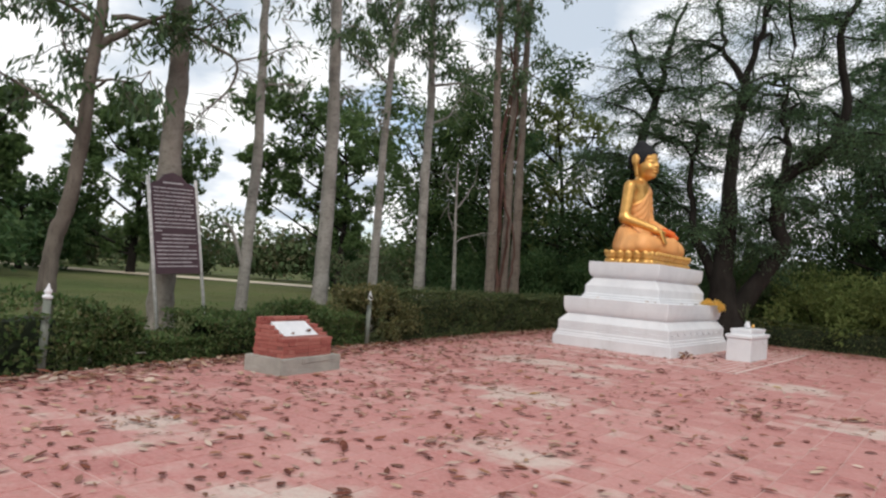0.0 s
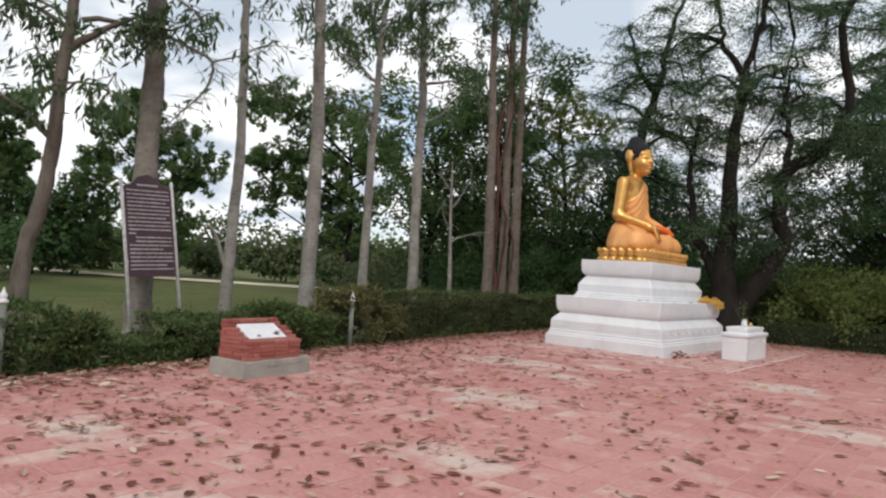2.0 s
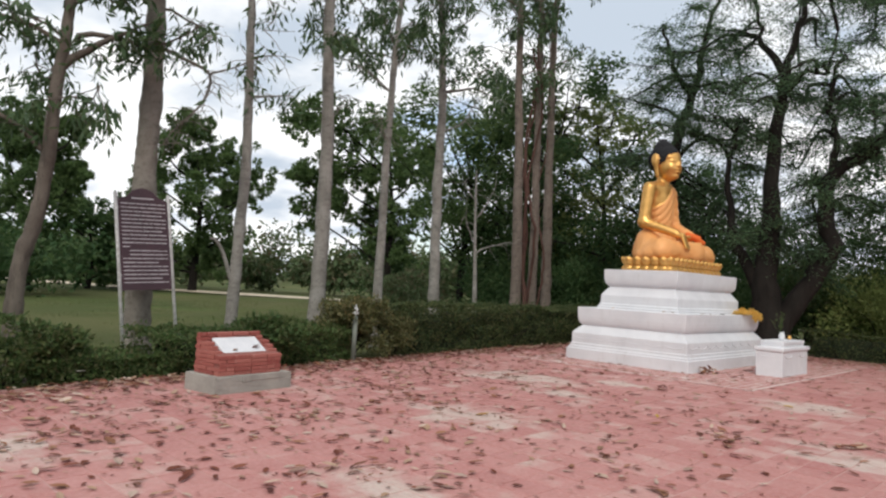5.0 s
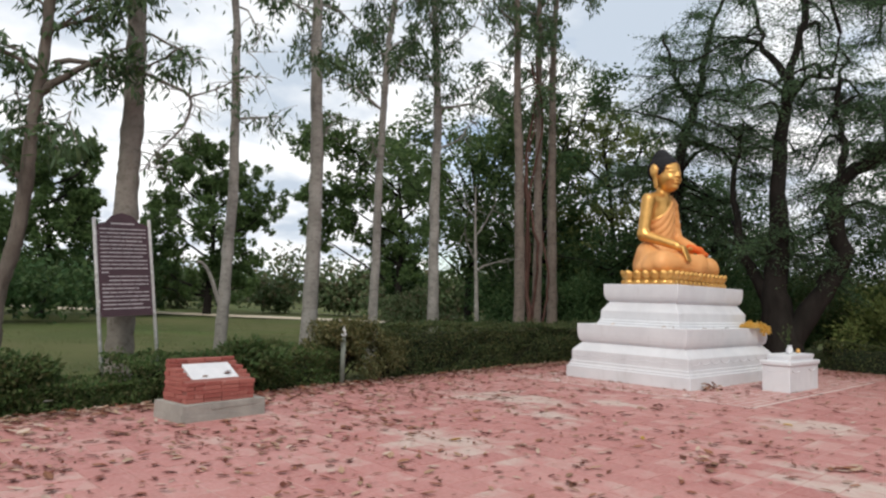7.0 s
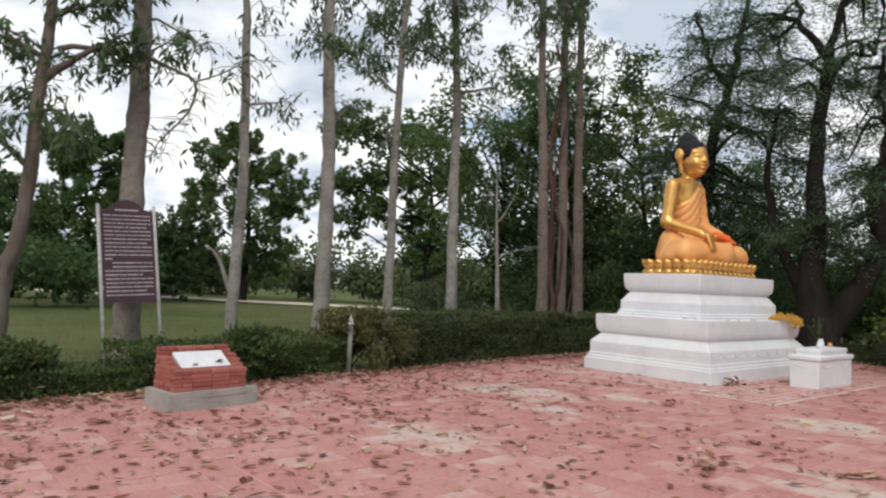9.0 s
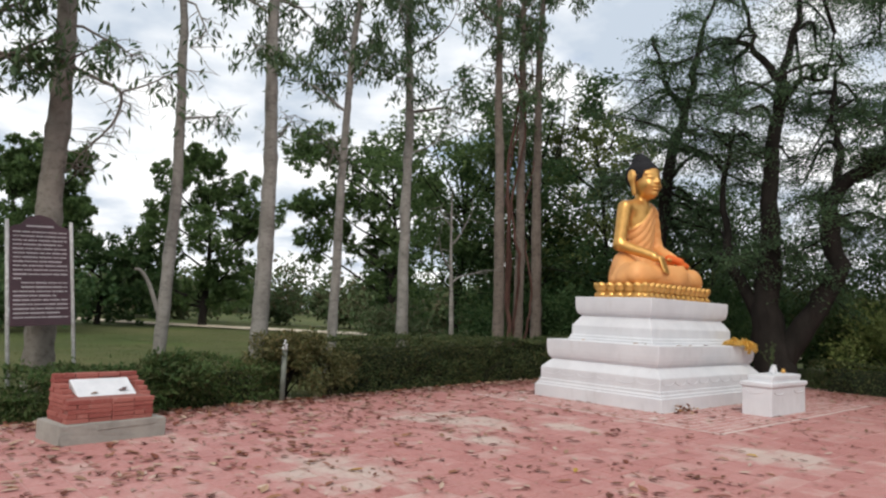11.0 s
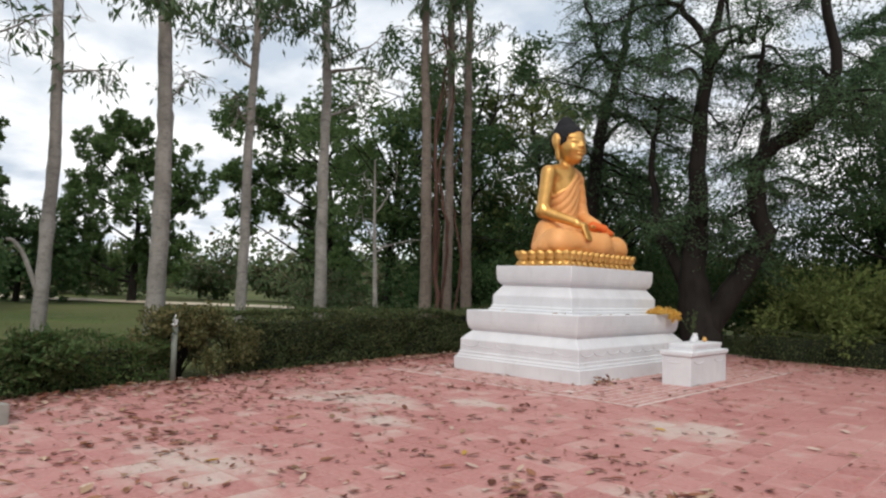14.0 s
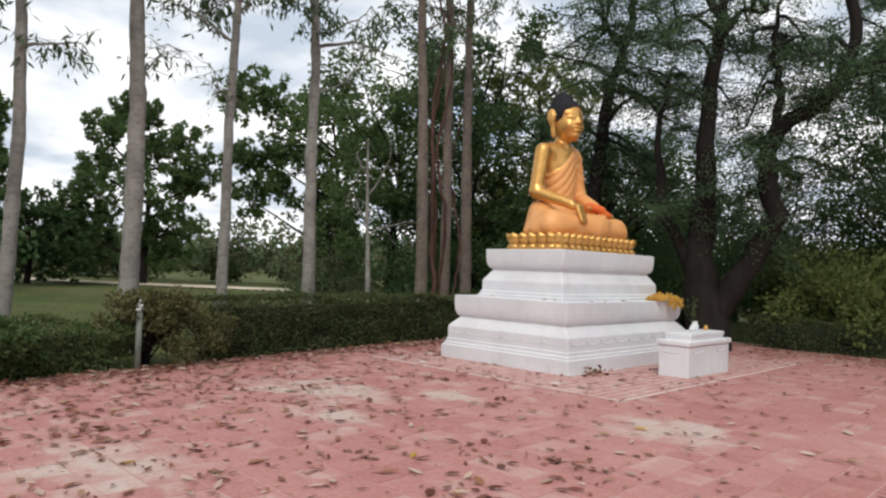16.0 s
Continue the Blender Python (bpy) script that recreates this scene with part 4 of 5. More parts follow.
bush(-9.42, 8.98, 0.60, 1.16, 8500, CROTON_LEAF, "olive green variegated bush in the hedge", 41, (0.06, 0.10), clumps=34)
bush(-9.25, 9.85, 0.5, 0.92, 3000, CROTON_LEAF, "thin brownish dying bush in the hedge", 42, (0.04, 0.07), clumps=24)
bush(-8.75, 3.9, 0.5, 0.72, 2600, SHRUB_LEAF, "leafy green shrub at the hedge", 43, (0.07, 0.12))
bush(-8.9, 6.9, 0.5, 0.85, 2200, SHRUB_LEAF, "leafy green shrub beside the brick lectern", 44, (0.07, 0.12))
bush(-8.6, 2.2, 0.6, 0.85, 3200, SHRUB_LEAF, "leafy green shrub behind the post", 45, (0.07, 0.12))
bush(-8.45, 1.0, 0.6, 1.0, 2400, SHRUB_LEAF, "leafy green shrub at the hedge", 46, (0.07, 0.12))


# ---- the row of tall trees behind the hedge ----
def tall_tree(pts, r, top, leaf_from, seed, bark, label, n_limb=11, per=80, reach=2.0, fork=None, leaf=None, sparse=1.0):
    rng = np.random.default_rng(seed)
    x, y = pts[0][0], pts[0][1]
    th = root("tall_tree", pose(x, y, GROUND_Z), label, "tree", "row of tall trees behind the hedge")
    base = np.array([x, y, GROUND_Z])
    path = [np.array((x, y, GROUND_Z - 0.1))] + [np.array(p) for p in pts[1:]]
    last, lean = path[-1], unit(path[-1] - path[-2])
    path.append(last + lean * max(1.0, (top - last[2]) * 0.5) + 0.15 * rng.normal(size=3))
    path.append(np.array([path[-1][0] + 0.25 * rng.normal(), path[-1][1] + 0.25 * rng.normal(), top]))
    p = smooth_path(np.array(path) - base, 16)
    hs = np.clip(p[:, 2] / (top - GROUND_Z), 0, 1)
    rad = r * (1 - 0.72 * hs) * (1 + 0.35 * np.exp(-p[:, 2] / 0.22)) * (1 + 0.03 * rng.normal(size=len(p)))
    for k in range(9):  # old branch collars
        rad *= 1 + (0.05 + 0.10 * rng.random()) * np.exp(-((p[:, 2] - 0.7 - (0.75 * top - 0.7) * (k + rng.random()) / 9) / 0.10) ** 2)
    p[:, :2] += 0.014 * np.cumsum(rng.normal(size=(len(p), 2)), axis=0) * np.minimum(1, p[:, 2:3] / 3) * 0.4
    w = Wood()
    w.tube(p, rad, 16, 0.08, rng)
    w.make("trunk", bark, th)
    at, along = [], []
    for i in range(n_limb):
        wl = Wood()
        z = leaf_from - 0.9 + (top - leaf_from + 0.6) * (i + rng.random()) / n_limb
        s = np.array([np.interp(z, p[:, 2], p[:, k]) for k in range(3)])
        a = 2.4 * i + rng.random()
        ln = reach * (0.55 + 0.6 * rng.random()) * (1 - 0.35 * (z / top) ** 3)
        way = np.array([math.cos(a), math.sin(a), 0.55 + 0.3 * rng.normal()])
        q = limb(rng, s, way, ln, 6, 0.28, 0.02)
        r0 = 0.30 * np.interp(z, p[:, 2], rad)
        wl.tube(q, np.linspace(r0, 0.008, len(q)), 6)
        for j in range(2, len(q)):
            for _ in range(2):
                tw = limb(rng, q[j], np.array([rng.normal(), rng.normal(), 0.1 * rng.normal() - 0.15]), 0.45 + 0.35 * rng.random(), 4, 0.3, -0.12)
                wl.tube(tw, np.linspace(0.010, 0.003, len(tw)), 4)
                m = max(1, int(per * sparse / 10 * (0.5 + rng.random())))
                kk = rng.integers(2, len(tw), m)
                at.append(tw[kk] + 0.075 * rng.normal(size=(m, 3)))
                along.append(np.stack([0.55 * rng.normal(size=m), 0.55 * rng.normal(size=m), -0.9 + 0.5 * rng.normal(size=m)], 1))
        wl.make("branch", bark, th)
    if fork:
        for st, way, ln, r0, leafy in fork:
            wl = Wood()
            q = limb(rng, np.array(st) - base, way, ln, 9, 0.20, 0.0) if ln else smooth_path([st, *way], 3) - base
            wl.tube(q, np.linspace(r0, 0.006, len(q)), 7)
            for j in range(3, len(q)):
                for _ in range(3):
                    tw = limb(rng, q[j], rng.normal(size=3) * np.array([1, 1, 0.5]) + np.array([0, 0, -0.2]), 0.5, 4, 0.3, -0.1)
                    wl.tube(tw, np.linspace(0.008, 0.003, len(tw)), 4)
                    m = leafy
                    at.append(tw[rng.integers(1, len(tw), m)] + 0.05 * rng.normal(size=(m, 3)))
                    along.append(np.stack([0.6 * rng.normal(size=m), 0.6 * rng.normal(size=m), -0.7 + 0.5 * rng.normal(size=m)], 1))
            wl.make("branch", bark, th)
    at, along = np.concatenate(at), np.concatenate(along)
    ln = 0.12 + 0.12 * rng.random(len(at))
    leaves("crown", at, along, ln, ln * 0.26, leaf or ROW_LEAF, rng, th, fold=0.1)
    return th


ROW = [
    ([(-10.64, 3.90), (-10.62, 3.93, 1.31), (-10.55, 4.08, 2.2), (-10.52, 4.14, 3.7), (-10.5, 4.18, 4.95)], 0.122, 9.5, 4.4, BARK_GREY, "slender leaning tree with brown bark and long drooping leaves"),
    ([(-10.59, 5.64), (-10.61, 5.57, 2.65), (-10.6, 5.6, 4.3), (-10.61, 5.57, 6.16)], 0.205, 13.0, 7.0, BARK_TAN, "stout brown-barked tree behind the notice board"),
    ([(-11.18, 7.53), (-11.15, 7.58, 2.39), (-11.16, 7.55, 4.72), (-11.22, 7.45, 6.97)], 0.115, 11.5, 7.6, BARK_PALE, "slim pale-barked tree with a broken fork"),
    ([(-10.94, 9.25), (-10.92, 9.29, 2.86), (-10.94, 9.25, 4.57), (-10.98, 9.18, 7.5)], 0.165, 13.0, 6.9, BARK_PALE, "straight pale-barked tall tree"),
    ([(-11.15, 11.0), (-11.14, 11.04, 2.8), (-11.1, 11.09, 5.58), (-11.07, 11.13, 7.0), (-11.0, 11.2, 8.2)], 0.11, 12.0, 6.9, BARK_PALE, "slim pale-barked tree with thin bare twigs"),
    ([(-11.57, 13.23), (-11.62, 13.18, 3.29), (-11.65, 13.14, 6.13), (-11.8, 12.97, 9.04)], 0.145, 13.0, 7.2, BARK_PALE, "pale-barked tall tree with drooping foliage"),
    ([(-11.65, 16.56), (-11.67, 16.53, 3.63), (-11.78, 16.45, 6.87), (-11.83, 16.4, 10.2)], 0.165, 14.5, 8.2, BARK_BROWN, "tall reddish-brown trunk in a close group"),
    ([(-11.78, 17.5), (-11.84, 17.48, 3.73), (-11.89, 17.45, 7.11), (-11.93, 17.4, 10.6)], 0.15, 14.5, 8.6, BARK_BROWN, "tall reddish-brown trunk in a close group"),
    ([(-12.1, 18.67), (-12.17, 18.6, 3.86), (-12.2, 18.59, 7.42), (-12.19, 18.6, 11.0)], 0.17, 15.0, 8.8, BARK_BROWN, "tall reddish-brown trunk in a close group"),
]
# starting point, way, length, thickness and leaves on each twig of the separate low branches
FORKS = {
    0: [((-10.55, 4.1, 3.0), (-0.3, -1.0, 0.55), 1.6, 0.05, 12), ((-10.53, 4.14, 4.15), (0.25, 0.6, 1.5), 1.7, 0.08, 13), ((-10.45, 4.38, 4.75), (0.4, 1.0, 0.35), 1.9, 0.045, 14), ((-10.5, 4.2, 5.2), (0.3, 0.9, 0.5), 1.7, 0.04, 14), ((-10.5, 4.2, 4.6), (-0.2, -0.9, 0.6), 1.8, 0.04, 14)],
    1: [((-10.61, 5.54, 5.02), [(-10.3, 5.93, 4.81), (-10.04, 6.25, 4.6), (-10.09, 6.23, 4.2), (-10.25, 6.07, 3.9), (-10.43, 5.88, 3.63), (-10.53, 5.78, 3.4)], 0, 0.036, 1), ((-10.04, 6.25, 4.6), [(-9.78, 6.55, 4.74), (-9.54, 6.82, 4.93), (-9.4, 7.0, 5.0)], 0, 0.018, 3), ((-10.6, 5.6, 5.6), (0.3, 0.9, 0.1), 1.6, 0.025, 3)],
    2: [((-11.16, 7.55, 4.7), (0.2, 0.7, 0.25), 0.9, 0.03, 5)],
    3: [((-10.93, 9.27, 4.6), (0.2, 0.7, 0.7), 0.8, 0.02, 3)],
    4: [((-11.1, 11.09, 5.6), (-0.2, -0.9, 0.35), 1.8, 0.035, 3), ((-11.12, 11.06, 4.4), (-0.2, -0.8, 0.4), 1.0, 0.02, 2)],
    5: [((-11.65, 13.14, 6.2), (0.5, 1.0, 0.35), 2.4, 0.045, 4), ((-11.64, 13.15, 5.2), (0.3, 1.0, 0.5), 2.0, 0.03, 3)],
}
for i, (pts, r, top, lf, bark, label) in enumerate(ROW):
    tall_tree(pts, r, top, lf, 60 + i, bark, label, n_limb=18 if i in (3, 4, 5) else 13, per=95, reach=2.1, fork=FORKS.get(i), sparse=0.7 if i == 2 else 2.9)


def dead_sapling():
    rng = np.random.default_rng(81)
    th = root("bare_sapling", pose(-11.81, 15.03, GROUND_Z), "thin grey bare sapling with few twigs", "tree")
    w = Wood()
    p = smooth_path([(0, 0, -0.05), (-0.03, -0.03, 1.5), (-0.08, -0.08, 3.0), (-0.12, -0.1, 4.6)], 5)
    w.tube(p, np.linspace(0.075, 0.02, len(p)), 10, 0.05, rng)
    w.make("trunk", BARK_PALE, th)
    wl = Wood()
    for z, way, ln in ((2.3, (0.3, 0.9, 0.8), 1.5), (2.6, (-0.3, -0.8, 0.9), 1.3), (3.3, (0.4, 0.6, 1.0), 1.2), (3.7, (-0.2, -0.5, 0.9), 1.0)):
        q = limb(rng, (-0.06, -0.06, z), way, ln, 6, 0.2, 0.02)
        wl.tube(q, np.linspace(0.025, 0.004, len(q)), 6)
        for j in (2, 3, 4, 5):
            wl.tube(limb(rng, q[j], rng.normal(size=3), 0.5, 4, 0.3), np.linspace(0.009, 0.003, 5), 4)
    wl.make("branchwork", BARK_PALE, th)


dead_sapling()


def vine(x, y, top, seed, r):
    rng = np.random.default_rng(seed)
    w = Wood()
    z = np.linspace(GROUND_Z - 0.05, top, 26)
    p = np.stack([x + 0.10 * np.sin(1.7 * z + seed) + 0.02 * rng.normal(size=26), y + 0.12 * np.sin(1.1 * z) + 0.02 * rng.normal(size=26), z], 1)
    w.tube(p, r * np.linspace(1, 0.4, 26), 7, 0.3, rng)
    tagged(w.make("climbing_vine", VINE), "dark reddish woody vine hanging between the tall trunks", "vine", "vines between the trunks")


VINE = mat_bark("vine_bark", (0.13, 0.07, 0.055), (0.08, 0.042, 0.035), (0.03, 0.018, 0.015))
for k, (x, y, t, r) in enumerate(((-11.75, 16.95, 8.5, 0.07), (-11.85, 17.1, 7.0, 0.055), (-11.72, 17.25, 9.0, 0.05), (-11.95, 18.0, 6.0, 0.04))):
    vine(x, y, t, k + 1, r)


def dead_stub():
    rng = np.random.default_rng(83)
    w = Wood()
    p = smooth_path([(-11.15, 7.56, 1.05), (-11.17, 7.42, 1.45), (-11.19, 7.28, 1.8), (-11.21, 7.15, 1.98), (-11.22, 7.05, 2.0)], 4)
    w.tube(p, np.linspace(0.045, 0.022, len(p)), 9, 0.12, rng)
    tagged(w.make("dead_stub", BARK_PALE), "hooked dead grey branch stub on a pale trunk", "branch")


dead_stub()


# ---- broad-crowned trees ----
def broad_tree(x, y, height, spread, trunk_r, n, seed, leaf, bark, label, size=(0.12, 0.21), low=0.25, name="broadleaf_tree", clumps=26, width=0.5, flat=0.85, group=""):
    rng = np.random.default_rng(seed)
    th = root(name, pose(x, y, GROUND_Z), label, "tree", group)
    w = Wood()
    p = smooth_path([(0, 0, -0.1), (0.08 * rng.normal(), 0.08 * rng.normal(), height * 0.25), (0.03 * height * rng.normal(), 0.03 * height * rng.normal(), height * 0.55), (0.03 * height * rng.normal(), 0.03 * height * rng.normal(), height * 0.86)], 5)
    w.tube(p, trunk_r * np.linspace(1.1, 0.2, len(p)), 10, 0.1, rng)
    w.make("trunk", bark, th)
    wl, at = Wood(), []
    for i in range(clumps):
        z = height * (low + (0.97 - low) * (i + rng.random()) / clumps)
        env = math.sin(math.pi * min(1, max(0.06, (z / height - low * 0.75) / (1.06 - low * 0.75)))) ** 0.65
        a = 2.4 * i + 0.6 * rng.normal()
        d = spread * env * (0.35 + 0.65 * rng.random())
        c = np.array([d * math.cos(a), d * math.sin(a), z])
        s = np.array([np.interp(0.62 * z, p[:, 2], p[:, k]) for k in range(3)])
        q = smooth_path([s, 0.5 * (s + c) + 0.07 * height * rng.normal(size=3) * 0.4, c], 4)
        wl.tube(q, np.linspace(trunk_r * 0.3, 0.012, len(q)), 6)
        rr = spread * (0.26 + 0.16 * rng.random())
        for _ in range(3):
            sub = c + rr * 0.7 * rng.normal(size=3) * np.array([1, 1, 0.55])
            at.append(clump_points(rng, sub, rr * (0.5 + 0.35 * rng.random()), n // (3 * clumps), flat))
            wl.tube(np.array([c, 0.5 * (c + sub) + 0.05 * rng.normal(size=3), sub]), [0.02, 0.013, 0.006], 4)
    wl.make("branchwork", bark, th)
    at = np.concatenate(at)
    along = rng.normal(size=(len(at), 3)) * np.array([1, 1, 0.6]) + np.array([0, 0, -0.25])
    ln = size[0] + (size[1] - size[0]) * rng.random(len(at))
    leaves("crown", at, along, ln, ln * width, leaf, rng, th, facing=np.array([0, 0, 0.4]))
    return th


def lobed_tree(x, y, lobes, trunk_r, per, seed, leaf, bark, label, size, group=""):
    """A tree whose crown is built of rounded lobes, each (across, height, radius), spread broadside to the plaza."""
    rng = np.random.default_rng(seed)
    th = root("broadleaf_tree", pose(x, y, GROUND_Z), label, "tree", group)
    far = math.hypot(x - 0.5, y - 2.5)
    across = np.array([(y - 2.5) / far, -(x - 0.5) / far, 0])
    deep = np.array([-across[1], across[0], 0])
    top = max(z for _, z, _ in lobes)
    p = smooth_path([(0, 0, -0.1), (0.1, 0.05, top * 0.22), tuple(across * 0.15 + (0, 0, top * 0.5)), tuple(-across * 0.2 + (0, 0, top * 0.85))], 6)
    w, wl, at, along, out = Wood(), Wood(), [], [], []
    w.tube(p, trunk_r * np.linspace(1.15, 0.2, len(p)), 10, 0.12, rng)
    w.make("trunk", bark, th)
    for u, z, r in lobes:
        c = across * u + deep * (0.9 * r * rng.normal()) + np.array([0, 0, z])
        s = np.array([np.interp(max(0.12 * top, z - 0.45 * abs(u) - 0.8), p[:, 2], p[:, k]) for k in range(3)])
        q = smooth_path([s, 0.45 * s + 0.55 * c + np.array([0, 0, -0.12 * r]) + 0.2 * rng.normal(size=3), c], 5)
        wl.tube(q, np.linspace(trunk_r * 0.38, 0.02, len(q)), 6)
        n_sub = 13
        for _ in range(n_sub):
            d = unit(rng.normal(size=3) + np.array([0, 0, 0.25]))
            sub = c + d * r * (0.35 + 0.6 * rng.random() ** 0.6) * np.array([1, 1, 0.85])
            wl.tube(np.array([c, 0.5 * (c + sub) + 0.08 * r * rng.normal(size=3), sub]), [0.03, 0.018, 0.007], 4)
            for _ in range(3):
                tip = sub + 0.27 * r * rng.normal(size=3)
                m = per // (3 * n_sub)
                ray = unit(rng.normal(size=(m, 3)) + 0.5 * d)
                at.append(tip + ray * (0.10 * r) * rng.random((m, 1)) ** 0.5)
                along.append(ray + np.array([0, 0, -0.2]))
                out.append(np.tile(1.1 * d + np.array([0, 0, 0.5]), (m, 1)))
    wl.make("branchwork", bark, th)
    at, along = np.concatenate(at), np.concatenate(along)
    ln = size[0] + (size[1] - size[0]) * rng.random(len(at))
    leaves("crown", at, along, ln, ln * 0.45, leaf, rng, th, facing=np.concatenate(out))
    return th


FIELD = "scattered trees in the field"
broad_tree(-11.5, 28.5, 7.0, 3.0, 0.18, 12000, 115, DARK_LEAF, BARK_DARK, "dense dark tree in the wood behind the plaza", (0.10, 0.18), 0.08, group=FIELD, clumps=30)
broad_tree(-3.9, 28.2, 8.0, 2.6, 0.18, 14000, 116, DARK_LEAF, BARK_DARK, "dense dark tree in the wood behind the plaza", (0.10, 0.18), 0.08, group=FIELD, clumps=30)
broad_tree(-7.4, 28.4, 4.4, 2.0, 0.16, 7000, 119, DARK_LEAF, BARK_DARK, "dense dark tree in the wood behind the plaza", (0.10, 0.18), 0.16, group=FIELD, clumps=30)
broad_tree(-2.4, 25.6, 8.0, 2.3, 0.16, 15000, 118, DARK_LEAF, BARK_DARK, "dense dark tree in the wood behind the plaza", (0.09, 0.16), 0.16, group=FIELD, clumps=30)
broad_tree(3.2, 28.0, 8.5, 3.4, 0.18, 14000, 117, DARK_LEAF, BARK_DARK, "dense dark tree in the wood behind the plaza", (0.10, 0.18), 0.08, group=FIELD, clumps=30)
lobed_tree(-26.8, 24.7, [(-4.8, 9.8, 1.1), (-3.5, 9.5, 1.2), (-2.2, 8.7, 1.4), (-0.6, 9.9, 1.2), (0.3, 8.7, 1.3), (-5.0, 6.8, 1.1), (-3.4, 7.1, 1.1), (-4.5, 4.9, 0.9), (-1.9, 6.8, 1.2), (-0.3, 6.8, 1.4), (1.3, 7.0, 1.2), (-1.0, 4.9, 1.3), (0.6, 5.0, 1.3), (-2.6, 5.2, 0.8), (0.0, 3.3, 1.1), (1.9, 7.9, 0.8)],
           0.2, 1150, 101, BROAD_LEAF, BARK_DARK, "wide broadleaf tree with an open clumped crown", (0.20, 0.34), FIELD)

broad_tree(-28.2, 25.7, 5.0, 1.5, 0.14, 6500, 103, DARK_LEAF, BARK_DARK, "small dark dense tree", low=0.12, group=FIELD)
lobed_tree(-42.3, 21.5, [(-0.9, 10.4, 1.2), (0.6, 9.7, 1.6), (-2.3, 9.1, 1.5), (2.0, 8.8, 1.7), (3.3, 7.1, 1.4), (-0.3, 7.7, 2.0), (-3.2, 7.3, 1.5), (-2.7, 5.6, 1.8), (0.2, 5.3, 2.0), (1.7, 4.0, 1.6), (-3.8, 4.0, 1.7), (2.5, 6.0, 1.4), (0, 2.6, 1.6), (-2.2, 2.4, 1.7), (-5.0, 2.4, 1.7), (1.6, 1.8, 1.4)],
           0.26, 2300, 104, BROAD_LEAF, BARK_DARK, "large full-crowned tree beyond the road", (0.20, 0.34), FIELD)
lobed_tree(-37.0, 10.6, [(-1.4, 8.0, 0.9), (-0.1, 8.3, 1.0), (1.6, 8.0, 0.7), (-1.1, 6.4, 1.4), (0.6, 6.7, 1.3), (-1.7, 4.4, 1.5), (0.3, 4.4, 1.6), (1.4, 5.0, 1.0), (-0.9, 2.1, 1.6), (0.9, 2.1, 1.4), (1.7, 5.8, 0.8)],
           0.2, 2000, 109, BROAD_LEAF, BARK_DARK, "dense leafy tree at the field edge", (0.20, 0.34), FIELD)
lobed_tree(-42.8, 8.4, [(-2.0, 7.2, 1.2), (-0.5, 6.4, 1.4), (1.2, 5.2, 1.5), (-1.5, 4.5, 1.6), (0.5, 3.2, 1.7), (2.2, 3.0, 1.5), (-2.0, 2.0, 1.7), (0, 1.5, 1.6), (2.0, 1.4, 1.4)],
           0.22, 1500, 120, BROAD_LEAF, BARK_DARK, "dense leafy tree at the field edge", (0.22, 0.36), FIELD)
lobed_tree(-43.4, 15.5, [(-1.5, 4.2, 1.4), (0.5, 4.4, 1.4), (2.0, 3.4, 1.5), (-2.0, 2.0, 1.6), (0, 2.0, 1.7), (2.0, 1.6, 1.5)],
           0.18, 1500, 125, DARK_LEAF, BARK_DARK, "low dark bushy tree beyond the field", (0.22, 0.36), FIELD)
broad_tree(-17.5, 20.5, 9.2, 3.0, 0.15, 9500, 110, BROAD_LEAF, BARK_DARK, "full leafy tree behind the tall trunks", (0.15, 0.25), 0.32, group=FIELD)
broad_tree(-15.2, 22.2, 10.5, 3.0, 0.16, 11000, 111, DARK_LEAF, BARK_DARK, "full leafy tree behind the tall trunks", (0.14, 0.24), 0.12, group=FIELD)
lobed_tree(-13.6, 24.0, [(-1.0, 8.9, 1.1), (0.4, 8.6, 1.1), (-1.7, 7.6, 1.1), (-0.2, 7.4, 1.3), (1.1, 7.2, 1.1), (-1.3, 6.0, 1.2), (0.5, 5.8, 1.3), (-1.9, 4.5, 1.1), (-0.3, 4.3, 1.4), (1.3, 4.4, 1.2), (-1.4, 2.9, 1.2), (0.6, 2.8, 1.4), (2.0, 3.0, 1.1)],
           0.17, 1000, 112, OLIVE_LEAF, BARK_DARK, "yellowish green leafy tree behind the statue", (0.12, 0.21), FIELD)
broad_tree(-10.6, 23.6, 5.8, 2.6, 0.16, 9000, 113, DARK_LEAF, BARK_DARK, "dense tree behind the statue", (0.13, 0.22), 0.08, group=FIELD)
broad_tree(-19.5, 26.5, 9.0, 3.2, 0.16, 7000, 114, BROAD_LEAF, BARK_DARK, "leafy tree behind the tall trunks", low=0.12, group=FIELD)


